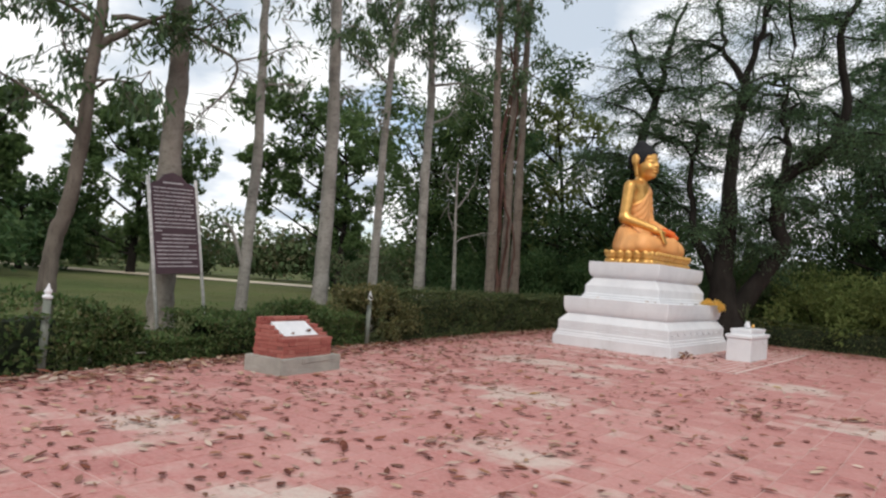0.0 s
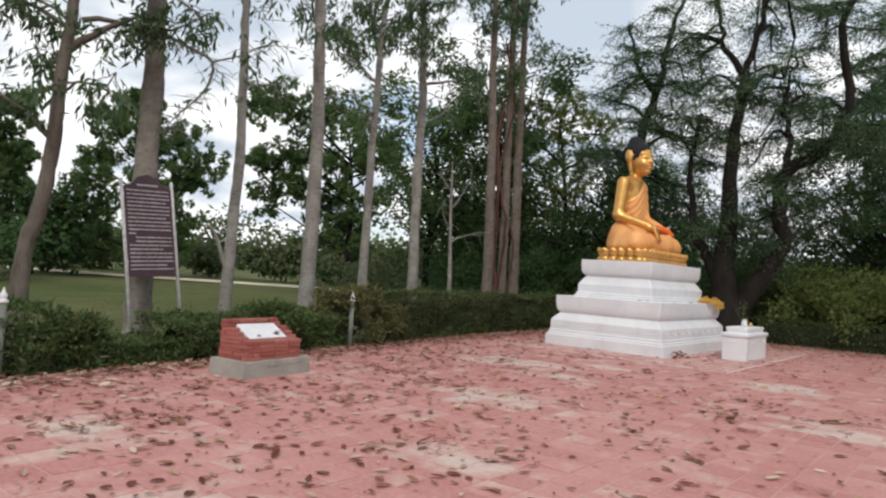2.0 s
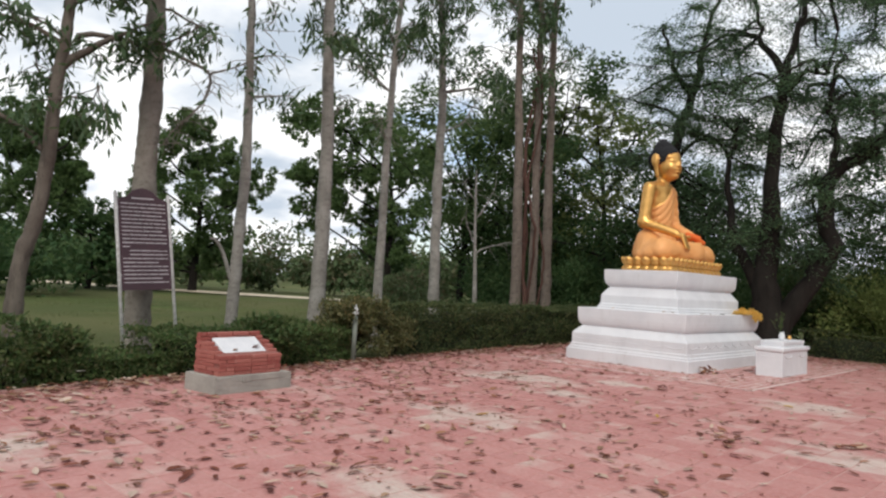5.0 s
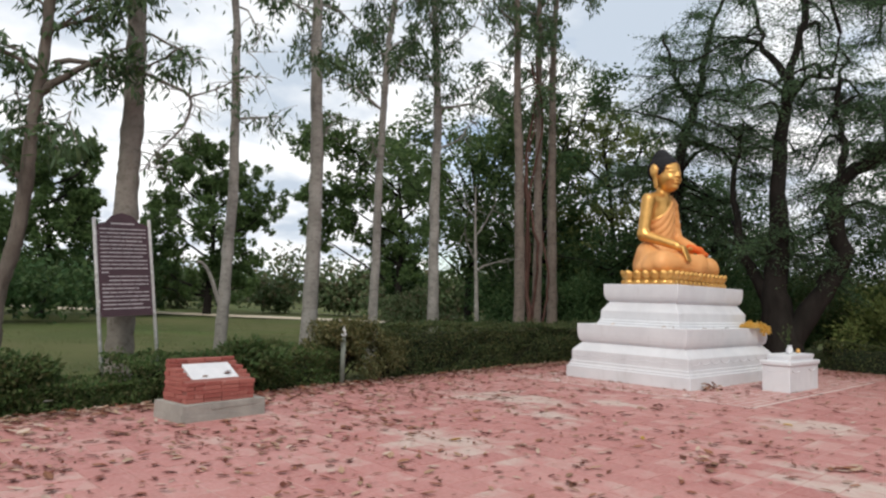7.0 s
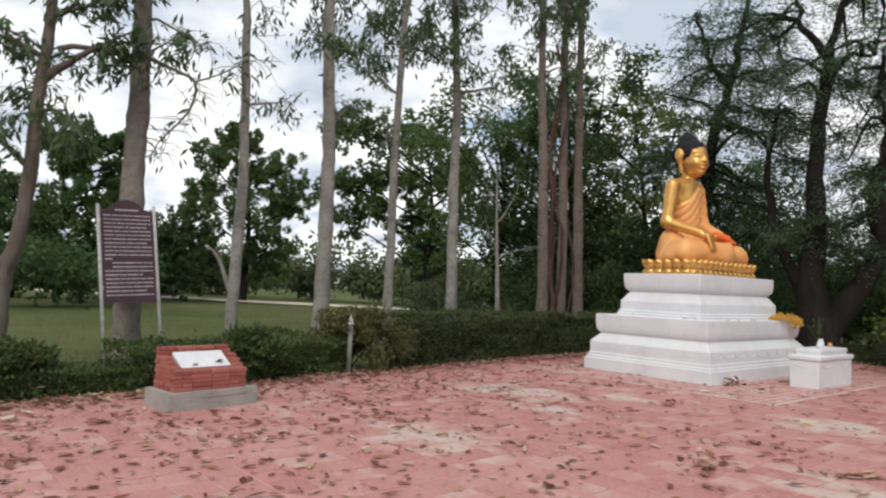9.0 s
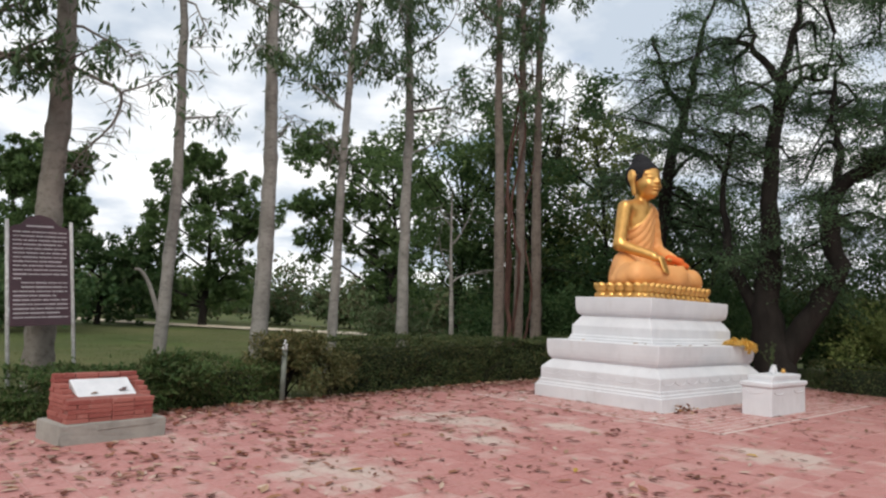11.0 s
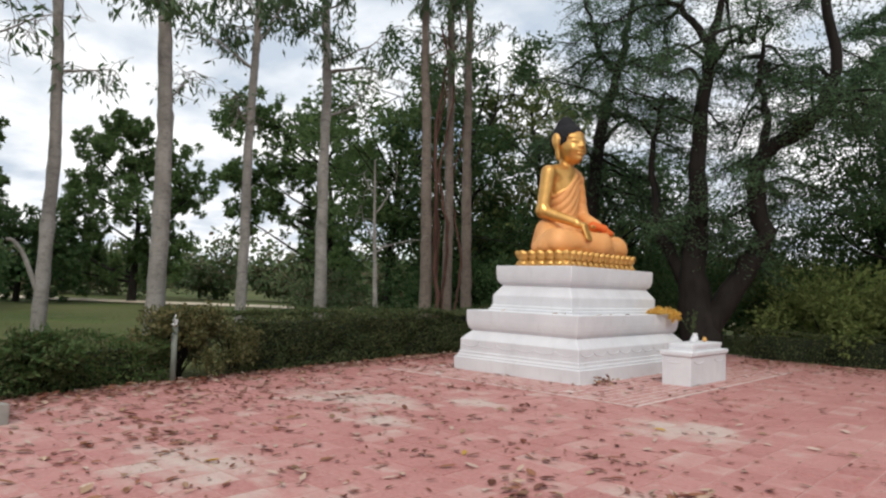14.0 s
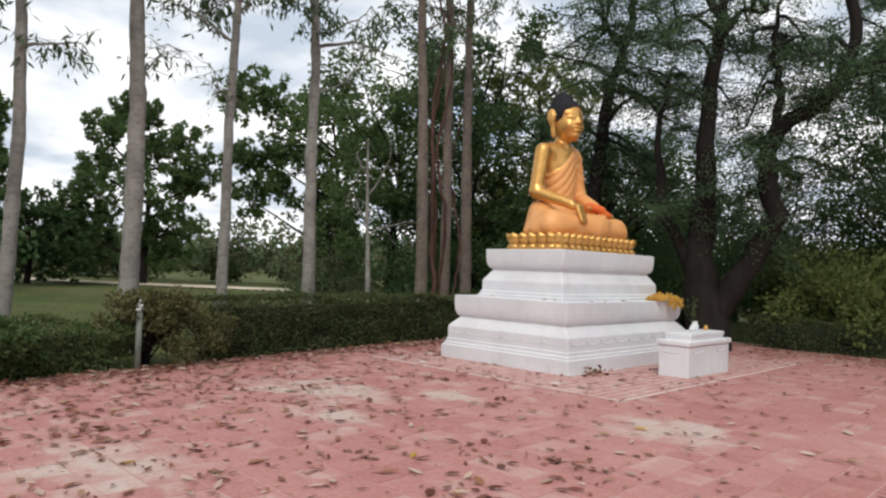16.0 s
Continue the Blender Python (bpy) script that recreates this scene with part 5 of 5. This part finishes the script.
# ---- the large spreading trees behind the statue ----
def spreading_tree(x, y, limbs, seed, n, label, crown_c, crown_r, clumps, leaf=None, size=(0.07, 0.13), low=2.2, strand=True):
    rng = np.random.default_rng(seed)
    th = root("spreading_tree", pose(x, y, GROUND_Z), label, "tree")
    base = np.array([x, y, GROUND_Z])
    wl, at = Wood(), []
    lines = []
    for pts, r0, r1 in limbs:
        w = Wood()
        p = smooth_path(np.array(pts, float) - base, 5)
        k = np.linspace(0, 1, len(p))
        p[:, :2] += (0.05 * np.sin(9 * k + seed)[:, None] + 0.035 * rng.normal(size=(len(p), 2))) * np.minimum(1, 2 * k)[:, None]
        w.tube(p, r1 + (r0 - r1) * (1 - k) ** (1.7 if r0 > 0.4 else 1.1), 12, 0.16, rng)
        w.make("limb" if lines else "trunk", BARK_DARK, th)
        lines.append(p)
    nodes = np.concatenate([q[len(q) // 3:] for q in lines])
    for i in range(clumps):
        for _ in range(30):
            c = np.array(crown_c) - base + np.array(crown_r) * (2 * rng.random(3) - 1)
            if np.sum(((c + base - crown_c) / np.array(crown_r)) ** 2) < 1 and c[2] > low:
                break
        s = nodes[np.argmin(np.linalg.norm((nodes - c) * np.array([1, 1, 1.4]), axis=1) + 0.5 * rng.random(len(nodes)))]
        d = np.linalg.norm(c - s)
        q = smooth_path([s, s + 0.35 * (c - s) + np.array([0, 0, 0.12 * d]) + 0.08 * d * rng.normal(size=3), s + 0.75 * (c - s) + 0.08 * d * rng.normal(size=3), c], 4)
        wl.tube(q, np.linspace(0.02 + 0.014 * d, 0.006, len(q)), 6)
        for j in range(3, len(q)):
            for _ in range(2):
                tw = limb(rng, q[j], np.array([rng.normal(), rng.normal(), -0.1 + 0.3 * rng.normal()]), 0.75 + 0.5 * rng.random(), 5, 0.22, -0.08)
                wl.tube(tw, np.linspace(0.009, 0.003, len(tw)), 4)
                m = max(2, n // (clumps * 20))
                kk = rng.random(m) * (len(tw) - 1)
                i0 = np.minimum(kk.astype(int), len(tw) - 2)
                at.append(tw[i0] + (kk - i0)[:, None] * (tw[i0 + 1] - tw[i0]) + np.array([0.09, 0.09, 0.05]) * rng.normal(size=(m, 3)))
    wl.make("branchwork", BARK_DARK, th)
    at = np.concatenate(at)
    along = rng.normal(size=(len(at), 3)) * np.array([1, 1, 0.5]) + np.array([0, 0, -0.3])
    ln = size[0] + (size[1] - size[0]) * rng.random(len(at))
    leaves("crown", at, along, ln, ln * 0.42, leaf or FINE_LEAF, rng, th, fold=0.05, facing=np.array([0, 0, 0.8]))
    return th


spreading_tree(-5.7, 19.5, [
    ([(-5.7, 19.5, -0.2), (-5.72, 19.48, 0.6), (-5.85, 19.45, 1.7), (-5.78, 19.5, 3.06), (-5.8, 19.5, 5.37), (-5.6, 19.56, 7.3), (-5.25, 19.7, 8.8), (-5.0, 19.9, 10.5)], 0.56, 0.05),
    ([(-5.66, 19.52, 0.55), (-5.35, 19.64, 1.15), (-4.79, 19.87, 2.14), (-4.46, 20.01, 2.92), (-4.62, 19.94, 4.51), (-3.69, 20.32, 5.39), (-3.26, 20.5, 6.54), (-3.4, 20.4, 8.56), (-2.8, 20.6, 10)], 0.30, 0.07),
    ([(-4.62, 19.94, 4.4), (-4.5, 20.2, 5.6), (-4.75, 20.2, 6.8), (-4.3, 20.0, 7.8)], 0.11, 0.03),
    ([(-5.75, 19.5, 1.0), (-6.3, 19.25, 2.4), (-6.6, 19.15, 3.2), (-6.9, 19.3, 4.6), (-6.7, 19.6, 6.2)], 0.17, 0.05),
    ([(-5.6, 19.56, 7.3), (-6.1, 19.3, 8.3), (-6.3, 19.2, 9.5)], 0.11, 0.03),
    ([(-5.7, 19.5, 6.6), (-5.0, 19.4, 7.2), (-4.6, 19.3, 7.1), (-4.2, 19.2, 8.0)], 0.07, 0.02),
], 121, 84000, "large dark spreading tree with feathery leaves beside the plaza", (-5.2, 20.0, 6.4), (4.0, 3.6, 4.6), 80, None, (0.05, 0.09))
spreading_tree(-8.7, 20.2, [
    ([(-9.0, 20.1, -0.2), (-8.95, 20.0, 2.24), (-8.75, 20.1, 5.71), (-8.4, 20.3, 7.54), (-8.1, 20.5, 8.92), (-7.7, 20.7, 10.4)], 0.22, 0.05),
    ([(-8.45, 20.3, 7.4), (-9.0, 20.2, 8.3), (-9.2, 20.1, 9.6)], 0.10, 0.03),
    ([(-8.8, 20.1, 5.0), (-9.6, 19.9, 5.6), (-10.4, 19.8, 5.5)], 0.07, 0.02),
    ([(-8.75, 20.1, 5.4), (-8.0, 19.9, 5.9), (-7.4, 19.8, 5.8)], 0.07, 0.02),
], 122, 32000, "dark slender tree with feathery leaves behind the statue", (-8.5, 20.4, 6.6), (2.7, 2.6, 4.2), 36, None, (0.05, 0.095))
spreading_tree(-1.2, 26.0, [
    ([(-1.2, 26.0, -0.2), (-1.3, 25.9, 2.5), (-1.7, 25.4, 5.0), (-2.2, 24.9, 7.5), (-2.6, 24.6, 10)], 0.3, 0.06),
    ([(-1.3, 25.9, 2.5), (-0.4, 25.2, 4.5), (0.4, 24.6, 6.8), (1.0, 24.4, 9)], 0.2, 0.05),
], 123, 62000, "large dense dark tree at the plaza corner", (-1.6, 25.2, 6.6), (4.0, 2.8, 5.0), 84, FINE_LEAF, (0.07, 0.13), 2.6)
spreading_tree(4.5, 24.5, [
    ([(4.5, 24.5, -0.2), (4.3, 24.3, 3), (4.0, 24.0, 6), (3.8, 23.8, 9)], 0.28, 0.06),
], 124, 30000, "large dense dark tree at the plaza corner", (4.2, 23.8, 6), (3.8, 3.4, 4.8), 40, FINE_LEAF, (0.07, 0.13))

k = 0
for x, y, r, hgt, mt, lab in ((-3.9, 22.9, 1.4, 2.5, BRIGHT_LEAF, "bright green rounded shrub behind the hedge"), (-2.5, 22.6, 1.2, 2.1, OLIVE_LEAF, "olive green shrub behind the hedge"), (-0.9, 22.7, 1.5, 2.4, BRIGHT_LEAF, "bright green rounded shrub behind the hedge"), (1.8, 23.0, 1.6, 2.4, OLIVE_LEAF, "olive green shrub behind the hedge"),
                              (-7.8, 23.0, 1.5, 2.6, DARK_LEAF, "dark shrub in the wood behind the statue"), (-10.2, 21.4, 1.5, 2.2, DARK_LEAF, "dark shrub in the wood behind the statue"), (-12.6, 21.5, 1.5, 2.6, DARK_LEAF, "dark shrub among the trunks"),
                              (-14.8, 19.8, 1.4, 2.2, DARK_LEAF, "dark shrub among the trunks"), (-17.5, 18.0, 1.5, 1.9, FAR_LEAF, "brownish shrub beyond the hedge"), (-5.4, 24.5, 1.6, 2.8, SHRUB_LEAF, "green shrub behind the large tree"), (-15.5, 24.8, 1.8, 3.2, DARK_LEAF, "dark shrub among the trunks"), (-9.8, 26.0, 2.0, 3.4, DARK_LEAF, "dark shrub in the wood behind the statue"), (-4.0, 27.0, 2.2, 3.6, SHRUB_LEAF, "green shrub behind the large tree")):
    k += 1
    bush(x, y, r, hgt, 6500, mt, lab, 200 + k, (0.09, 0.16), 0.5, "shrub", 26)


# ---- distance: belts of scrub and woodland ----
def belt(name, line, depth, hgt, n, size, mat, seed, label, gap=1.0):
    rng = np.random.default_rng(seed)
    p = smooth_path([(x, y, 0) for x, y in line], 10)
    cum = np.concatenate([[0], np.cumsum(np.linalg.norm(np.diff(p, axis=0), axis=1))])
    m = max(8, int(cum[-1] / gap))
    s, u = rng.random(m) * cum[-1], (rng.random(m) - 0.5) * depth
    c = np.stack([np.interp(s, cum, p[:, 0]) + u * 0.7, np.interp(s, cum, p[:, 1]) + u * 0.7, np.zeros(m)], 1)
    hh = hgt * (0.45 + 0.65 * rng.random(m))
    at = []
    for i in range(m):
        for _ in range(3):
            rr = hh[i] * (0.28 + 0.2 * rng.random())
            q = clump_points(rng, c[i] + np.array([rr * rng.normal(), rr * rng.normal(), hh[i] * (0.25 + 0.5 * rng.random())]), rr, n // (3 * m), 0.85)
            at.append(q)
    at = np.concatenate(at)
    at[:, 2] = np.maximum(at[:, 2], GROUND_Z + 0.02)
    ln = size * (0.6 + 0.8 * rng.random(len(at)))
    ob = leaves(name, at, rng.normal(size=(len(at), 3)), ln, ln * 0.6, mat, rng, facing=np.array([0, 0, 0.7]))
    tagged(ob, label, "woodland", kind="stuff")


belt("far_woods", [(-130, 4), (-100, 12), (-72, 21), (-54, 29), (-43, 36), (-32, 43), (-15, 53), (15, 68)], 8, 5.2, 90000, 0.42, FAR_LEAF, 301, "belt of mixed green and brownish scrub beyond the road")
belt("far_woods", [(-150, -20), (-125, 30), (-95, 70), (-60, 100), (-10, 120)], 20, 5.5, 26000, 1.0, FAR_LEAF, 302, "distant belt of green woodland")
belt("far_woods", [(-34, -14), (-31, -4), (-31, 4), (-36, 10)], 6, 4.2, 15000, 0.3, DARK_LEAF, 303, "dark scrub at the edge of the field")
belt("far_woods", [(-21, 31), (-17, 29.8), (-13.5, 29.3), (-10.5, 29)], 4, 7.0, 22000, 0.24, DARK_LEAF, 304, "dark undergrowth of the wood behind the plaza")
belt("far_woods", [(-9.5, 31), (-8, 30.8), (-5, 30.5)], 3, 2.2, 6000, 0.2, DARK_LEAF, 306, "low dark undergrowth behind the large tree")
belt("far_woods", [(-3.5, 31), (1, 30.5), (6, 30), (14, 28)], 4, 7.0, 22000, 0.22, DARK_LEAF, 307, "dark undergrowth of the wood behind the plaza")
belt("far_woods", [(14, 26), (22, 10), (24, -10), (14, -26), (-6, -30), (-26, -24)], 8, 8, 16000, 0.6, DARK_LEAF, 305, "trees closing the plaza's other sides")


def grass_tufts():
    rng = np.random.default_rng(71)
    n = 26000
    y = -4 + 30 * rng.random(n)
    x = np.array([hedge_x(b) for b in y]) - 0.9 - 22 * rng.random(n) ** 1.6
    clump = np.array([noise.noise((a * 0.5, b * 0.5, 2.0)) for a, b in zip(x, y)])
    keep = clump > -0.15
    x, y = x[keep], y[keep]
    n = len(x)
    at = np.stack([x, y, np.full(n, GROUND_Z)], 1)
    ob = leaves("field_grass", at, np.stack([0.4 * rng.normal(size=n), 0.4 * rng.normal(size=n), np.ones(n)], 1), 0.03 + 0.07 * rng.random(n), 0.012, GRASS_BLADE, rng)
    tagged(ob, "short rough green grass of the field", "grass", kind="stuff")


grass_tufts()


def altar_sprig():
    rng = np.random.default_rng(79)
    th = root("flower_sprig", pose(-4.28, 15.74, 0.80), "thin green offering sprigs standing in the white vase", "sprig")
    w, at = Wood(), []
    for _ in range(7):
        q = limb(rng, (0, 0, -0.06), (0.25 * rng.normal(), 0.25 * rng.normal(), 1), 0.34 + 0.12 * rng.random(), 4, 0.08)
        w.tube(q, np.linspace(0.004, 0.002, 5), 5)
        at.append(q[2:])
    w.make("stalk", SHRUB_LEAF, th)
    at = np.repeat(np.concatenate(at), 3, 0)
    leaves("foliage", at, rng.normal(size=at.shape) + (0, 0, 0.6), 0.06, 0.02, SHRUB_LEAF, rng, th)


altar_sprig()


def fallen_branch():
    rng = np.random.default_rng(77)
    w = Wood()
    p = smooth_path([(-8.45, 3.55, 0.04), (-8.62, 3.95, 0.05), (-8.85, 4.4, 0.09), (-9.1, 4.85, 0.20)], 5)
    w.tube(p, np.linspace(0.03, 0.055, len(p)), 10, 0.15, rng)
    w.tube(limb(rng, p[3], (0.3, 0.6, 0.12), 0.5, 4, 0.2), np.linspace(0.02, 0.006, 5), 6)
    tagged(w.make("fallen_branch", BARK_PALE), "pale dry fallen branch lying at the hedge foot", "branch")


fallen_branch()


# ---- leaf litter ----
def on_plaza(x, y):
    inx = x > hedge_x(y) + 0.03
    plinth_foot = abs(x - PX) < 1.37 and abs(y - PY) < 2.03
    altar_foot = abs(x + 4.2) < 0.27 and abs(y - 15.66) < 0.76
    lect = abs(x + 7.21) < 0.42 and abs(y - 5.57) < 0.62
    return inx and not plinth_foot and not altar_foot and not lect


def litter():
    rng = np.random.default_rng(91)
    pts = []
    while len(pts) < 7000:
        y = -2 + 23 * rng.random()
        x = hedge_x(y) + (10.5 * rng.random())
        d = (x - hedge_x(y)) / 10.5
        if rng.random() < 0.95 * math.exp(-2.7 * d) * (1.0 if y < 10 else 0.7) + 0.022 and on_plaza(x, y):
            pts.append((x, y, 0))
    for cx, cy, sp, m in ((-5.6, 7.0, 0.35, 46), (-2.4, 8.3, 0.22, 30), (-5.6, 3.1, 0.35, 50), (-3.5, 4.6, 0.3, 36), (-2.3, 9.6, 0.25, 22), (-1.4, 9.05, 0.17, 60), (-5.4, 5.3, 0.4, 36), (-3.7, 7.2, 0.3, 26), (-7.3, 8.4, 0.5, 40), (-2.2, 6.0, 0.4, 30), (-6.8, 3.6, 0.5, 40), (-0.6, 11.0, 0.4, 26)):
        a = rng.random() * 3.1
        for _ in range(m):
            t, w = sp * 1.4 * rng.normal(), sp * 0.35 * rng.normal()
            x, y = cx + t * math.cos(a) - w * math.sin(a), cy + t * math.sin(a) + w * math.cos(a)
            if on_plaza(x, y):
                pts.append((x, y, 0.012 * rng.random()))
    for _ in range(3400):
        y = -2 + 22.5 * rng.random()
        x = hedge_x(y) + abs(0.34 * rng.normal()) - 0.05
        if on_plaza(max(x, hedge_x(y) + 0.05), y):
            pts.append((x, y, 0.02 * rng.random()))
    for _ in range(1900):
        x, y = -5 + 9 * rng.random(), 21.05 - abs(0.9 * rng.normal())
        pts.append((x, y, 0.02 * rng.random()))
    at = np.array(pts)
    n = len(at)
    at[:, 2] += 0.010
    a = 2 * np.pi * rng.random(n)
    along = np.stack([np.cos(a), np.sin(a), 0.02 + 0.10 * rng.random(n) ** 2], 1)
    ln = 0.045 + 0.12 * rng.random(n) ** 2.0
    ob = leaves("leaf_litter", at, along, ln, ln * (0.30 + 0.24 * rng.random(n)), DRY_LEAF, rng, fold=0.12, facing=np.array([0, 0, 9.0]), fine=True)
    tagged(ob, "dry brown fallen leaves scattered over the paving", "fallen leaves", kind="stuff")


litter()


def lone_leaf(x, y, z, turn, size, mat, label, seed, width=0.42, pitch=0.08):
    rng = np.random.default_rng(seed)
    a = radians(turn)
    ob = leaves("fallen_leaf", np.array([[0, 0, 0.004]]), np.array([[math.cos(a), math.sin(a), pitch]]), size, size * width, mat, rng, fold=0.2, facing=np.array([0, 0, 6.0]), fine=True)
    ob.matrix_basis = pose(x, y, z)
    tagged(ob, label, "leaf", "single fallen leaves")


lone_leaf(-4.52, 6.9, 0.004, 30, 0.17, YELLOW_LEAF, "large yellow-brown fallen leaf on the paving", 1)
lone_leaf(-2.6, 11.2, 0.004, 200, 0.15, YELLOW_LEAF, "yellowed fallen leaf on the paving", 2)
lone_leaf(-3.3, 8.7, 0.004, 120, 0.13, YELLOW_LEAF, "yellowed fallen leaf on the paving", 3)
for i, (x, y, t) in enumerate(((-5.22, 14.1, 40), (-5.2, 14.55, 100), (-5.24, 15.1, 10), (-5.8, 13.68, 20), (-6.9, 13.70, 75), (-5.55, 13.71, 140))):
    lone_leaf(x, y, 1.086, t, 0.11, DRY_LEAF, "dry brown leaf lying on the plinth ledge", 10 + i)


def leaf_heap():
    rng = np.random.default_rng(95)
    n = 34
    at = np.stack([-4.98 + 0.07 * rng.normal(size=n), 13.95 + 0.13 * rng.normal(size=n), 0.012 + 0.10 * rng.random(n) ** 1.5], 1)
    ob = leaves("leaf_heap", at, rng.normal(size=(n, 3)) * np.array([1, 1, 0.35]), 0.09, 0.05, DRY_LEAF, rng, fine=True)
    tagged(ob, "small heap of dark dead leaves against the plinth foot", "leaf heap", kind="stuff")


leaf_heap()
for i, (dx, dy, t) in enumerate(((0.06, 0.1, 80), (0.02, 0.16, 20), (0.1, -0.2, 110))):
    c = pose(-7.21, 5.57, 0, 0, 0, 7) @ Vector((dx, dy, 0.2 + 0.235 + 0.485 * (0.165 - dx)))
    lone_leaf(c.x, c.y, c.z + 0.002, t, 0.1, DRY_LEAF, "dry leaf lying on the white plaque", 30 + i)


# ---- paving ----
def paving():
    th = root("pavement", pose(0, 0, 0), "pink cement floor tiles, worn pale in patches", "paving", kind="structure")
    step, gap = 0.3, 0.014
    bed_edge = [(hedge_x(y) - 0.12, y, 0) for y in np.arange(-14, 22.01, 1.0)]
    v = [(x, y, -0.0055) for x, y, _ in bed_edge] + [(12, y, -0.0055) for _, y, _ in bed_edge]
    n = len(bed_edge)
    v += [(x, y, -0.09) for x, y, _ in v[:]]
    f = [(i, i + 1, n + i + 1, n + i)[::-1] for i in range(n - 1)] + [(i, i + 2 * n, i + 1 + 2 * n, i + 1)[::-1] for i in range(n - 1)]
    finish("bed", v, f, JOINT, th)
    rng = np.random.default_rng(55)

    def tile_geo(lx, ly, hgt=0.012, bev=0.004):
        a, b = lx / 2, ly / 2
        lo = [(-a, -b), (a, -b), (a, b), (-a, b)]
        hi = [(-a + bev, -b + bev), (a - bev, -b + bev), (a - bev, b - bev), (-a + bev, b - bev)]
        vv = [(x, y, -hgt) for x, y in lo] + [(x, y, -bev * 0.6) for x, y in lo] + [(x, y, 0) for x, y in hi]
        ff = [(0, 1, 5, 4), (1, 2, 6, 5), (2, 3, 7, 6), (3, 0, 4, 7), (4, 5, 9, 8), (5, 6, 10, 9), (6, 7, 11, 10), (7, 4, 8, 11), (8, 9, 10, 11)]
        return np.array(vv), ff

    big, faces = tile_geo(step - gap, step - gap)
    small, _ = tile_geo(0.15 - 0.026, 0.15 - 0.026)
    near_me = bpy.data.meshes.new("floor_tile")
    near_me.from_pydata(big.tolist(), [], faces)
    near_me.materials.append(TILE)
    rest_v, rest_f, count = [], [], 0

    def add(geo, x, y, dz, tilt):
        base = 12 * len(rest_v)
        q = geo.copy()
        q[:, 2] += dz + tilt[0] * q[:, 0] + tilt[1] * q[:, 1]
        q[:, :2] += (x, y)
        rest_v.append(q)
        rest_f.extend([tuple(base + i for i in t) for t in faces])

    for i in range(-36, 40):
        for j in range(-40, 74):
            x, y = step * (i + 0.5), step * (j + 0.5)
            if x < hedge_x(y) + 0.02 or y > 21.5:
                continue
            border = -8.4 < x < -3.6 and 12.4 < y < 18.8
            if abs(x - PX) < 1.1 and abs(y - PY) < 1.75:
                continue
            dz, tilt = 0.0012 * rng.normal(), (0.0016 * rng.normal(), 0.0016 * rng.normal())
            if border:
                for a in (-0.075, 0.075):
                    for b in (-0.075, 0.075):
                        add(small, x + a, y + b, 0.0010 * rng.normal(), tilt)
            elif -4.6 < x < -0.6 and 3.9 < y < 10.6 and count < 300:
                ob = new("floor_tile", near_me)
                ob.parent = th
                ob.matrix_basis = pose(x, y, dz, 0.09 * rng.normal(), 0.09 * rng.normal(), 0.25 * rng.normal())
                count += 1
            else:
                add(big, x, y, dz, tilt)
    part("border_strip", box(0.05, 6.45, 0.004, at=(-3.6, 15.6, 0.0005)), PALE_JOINT, th)
    part("border_strip", box(4.83, 0.05, 0.004, at=(-6.0, 12.4, 0.0005)), PALE_JOINT, th)
    part("border_bed", box(4.76, 6.36, 0.003, at=(-6.0, 15.6, -0.0052)), PALE_JOINT, th)
    ob = finish("floor_tiles", np.concatenate(rest_v), rest_f, TILE, th)
    ob["kind"] = "stuff"


paving()
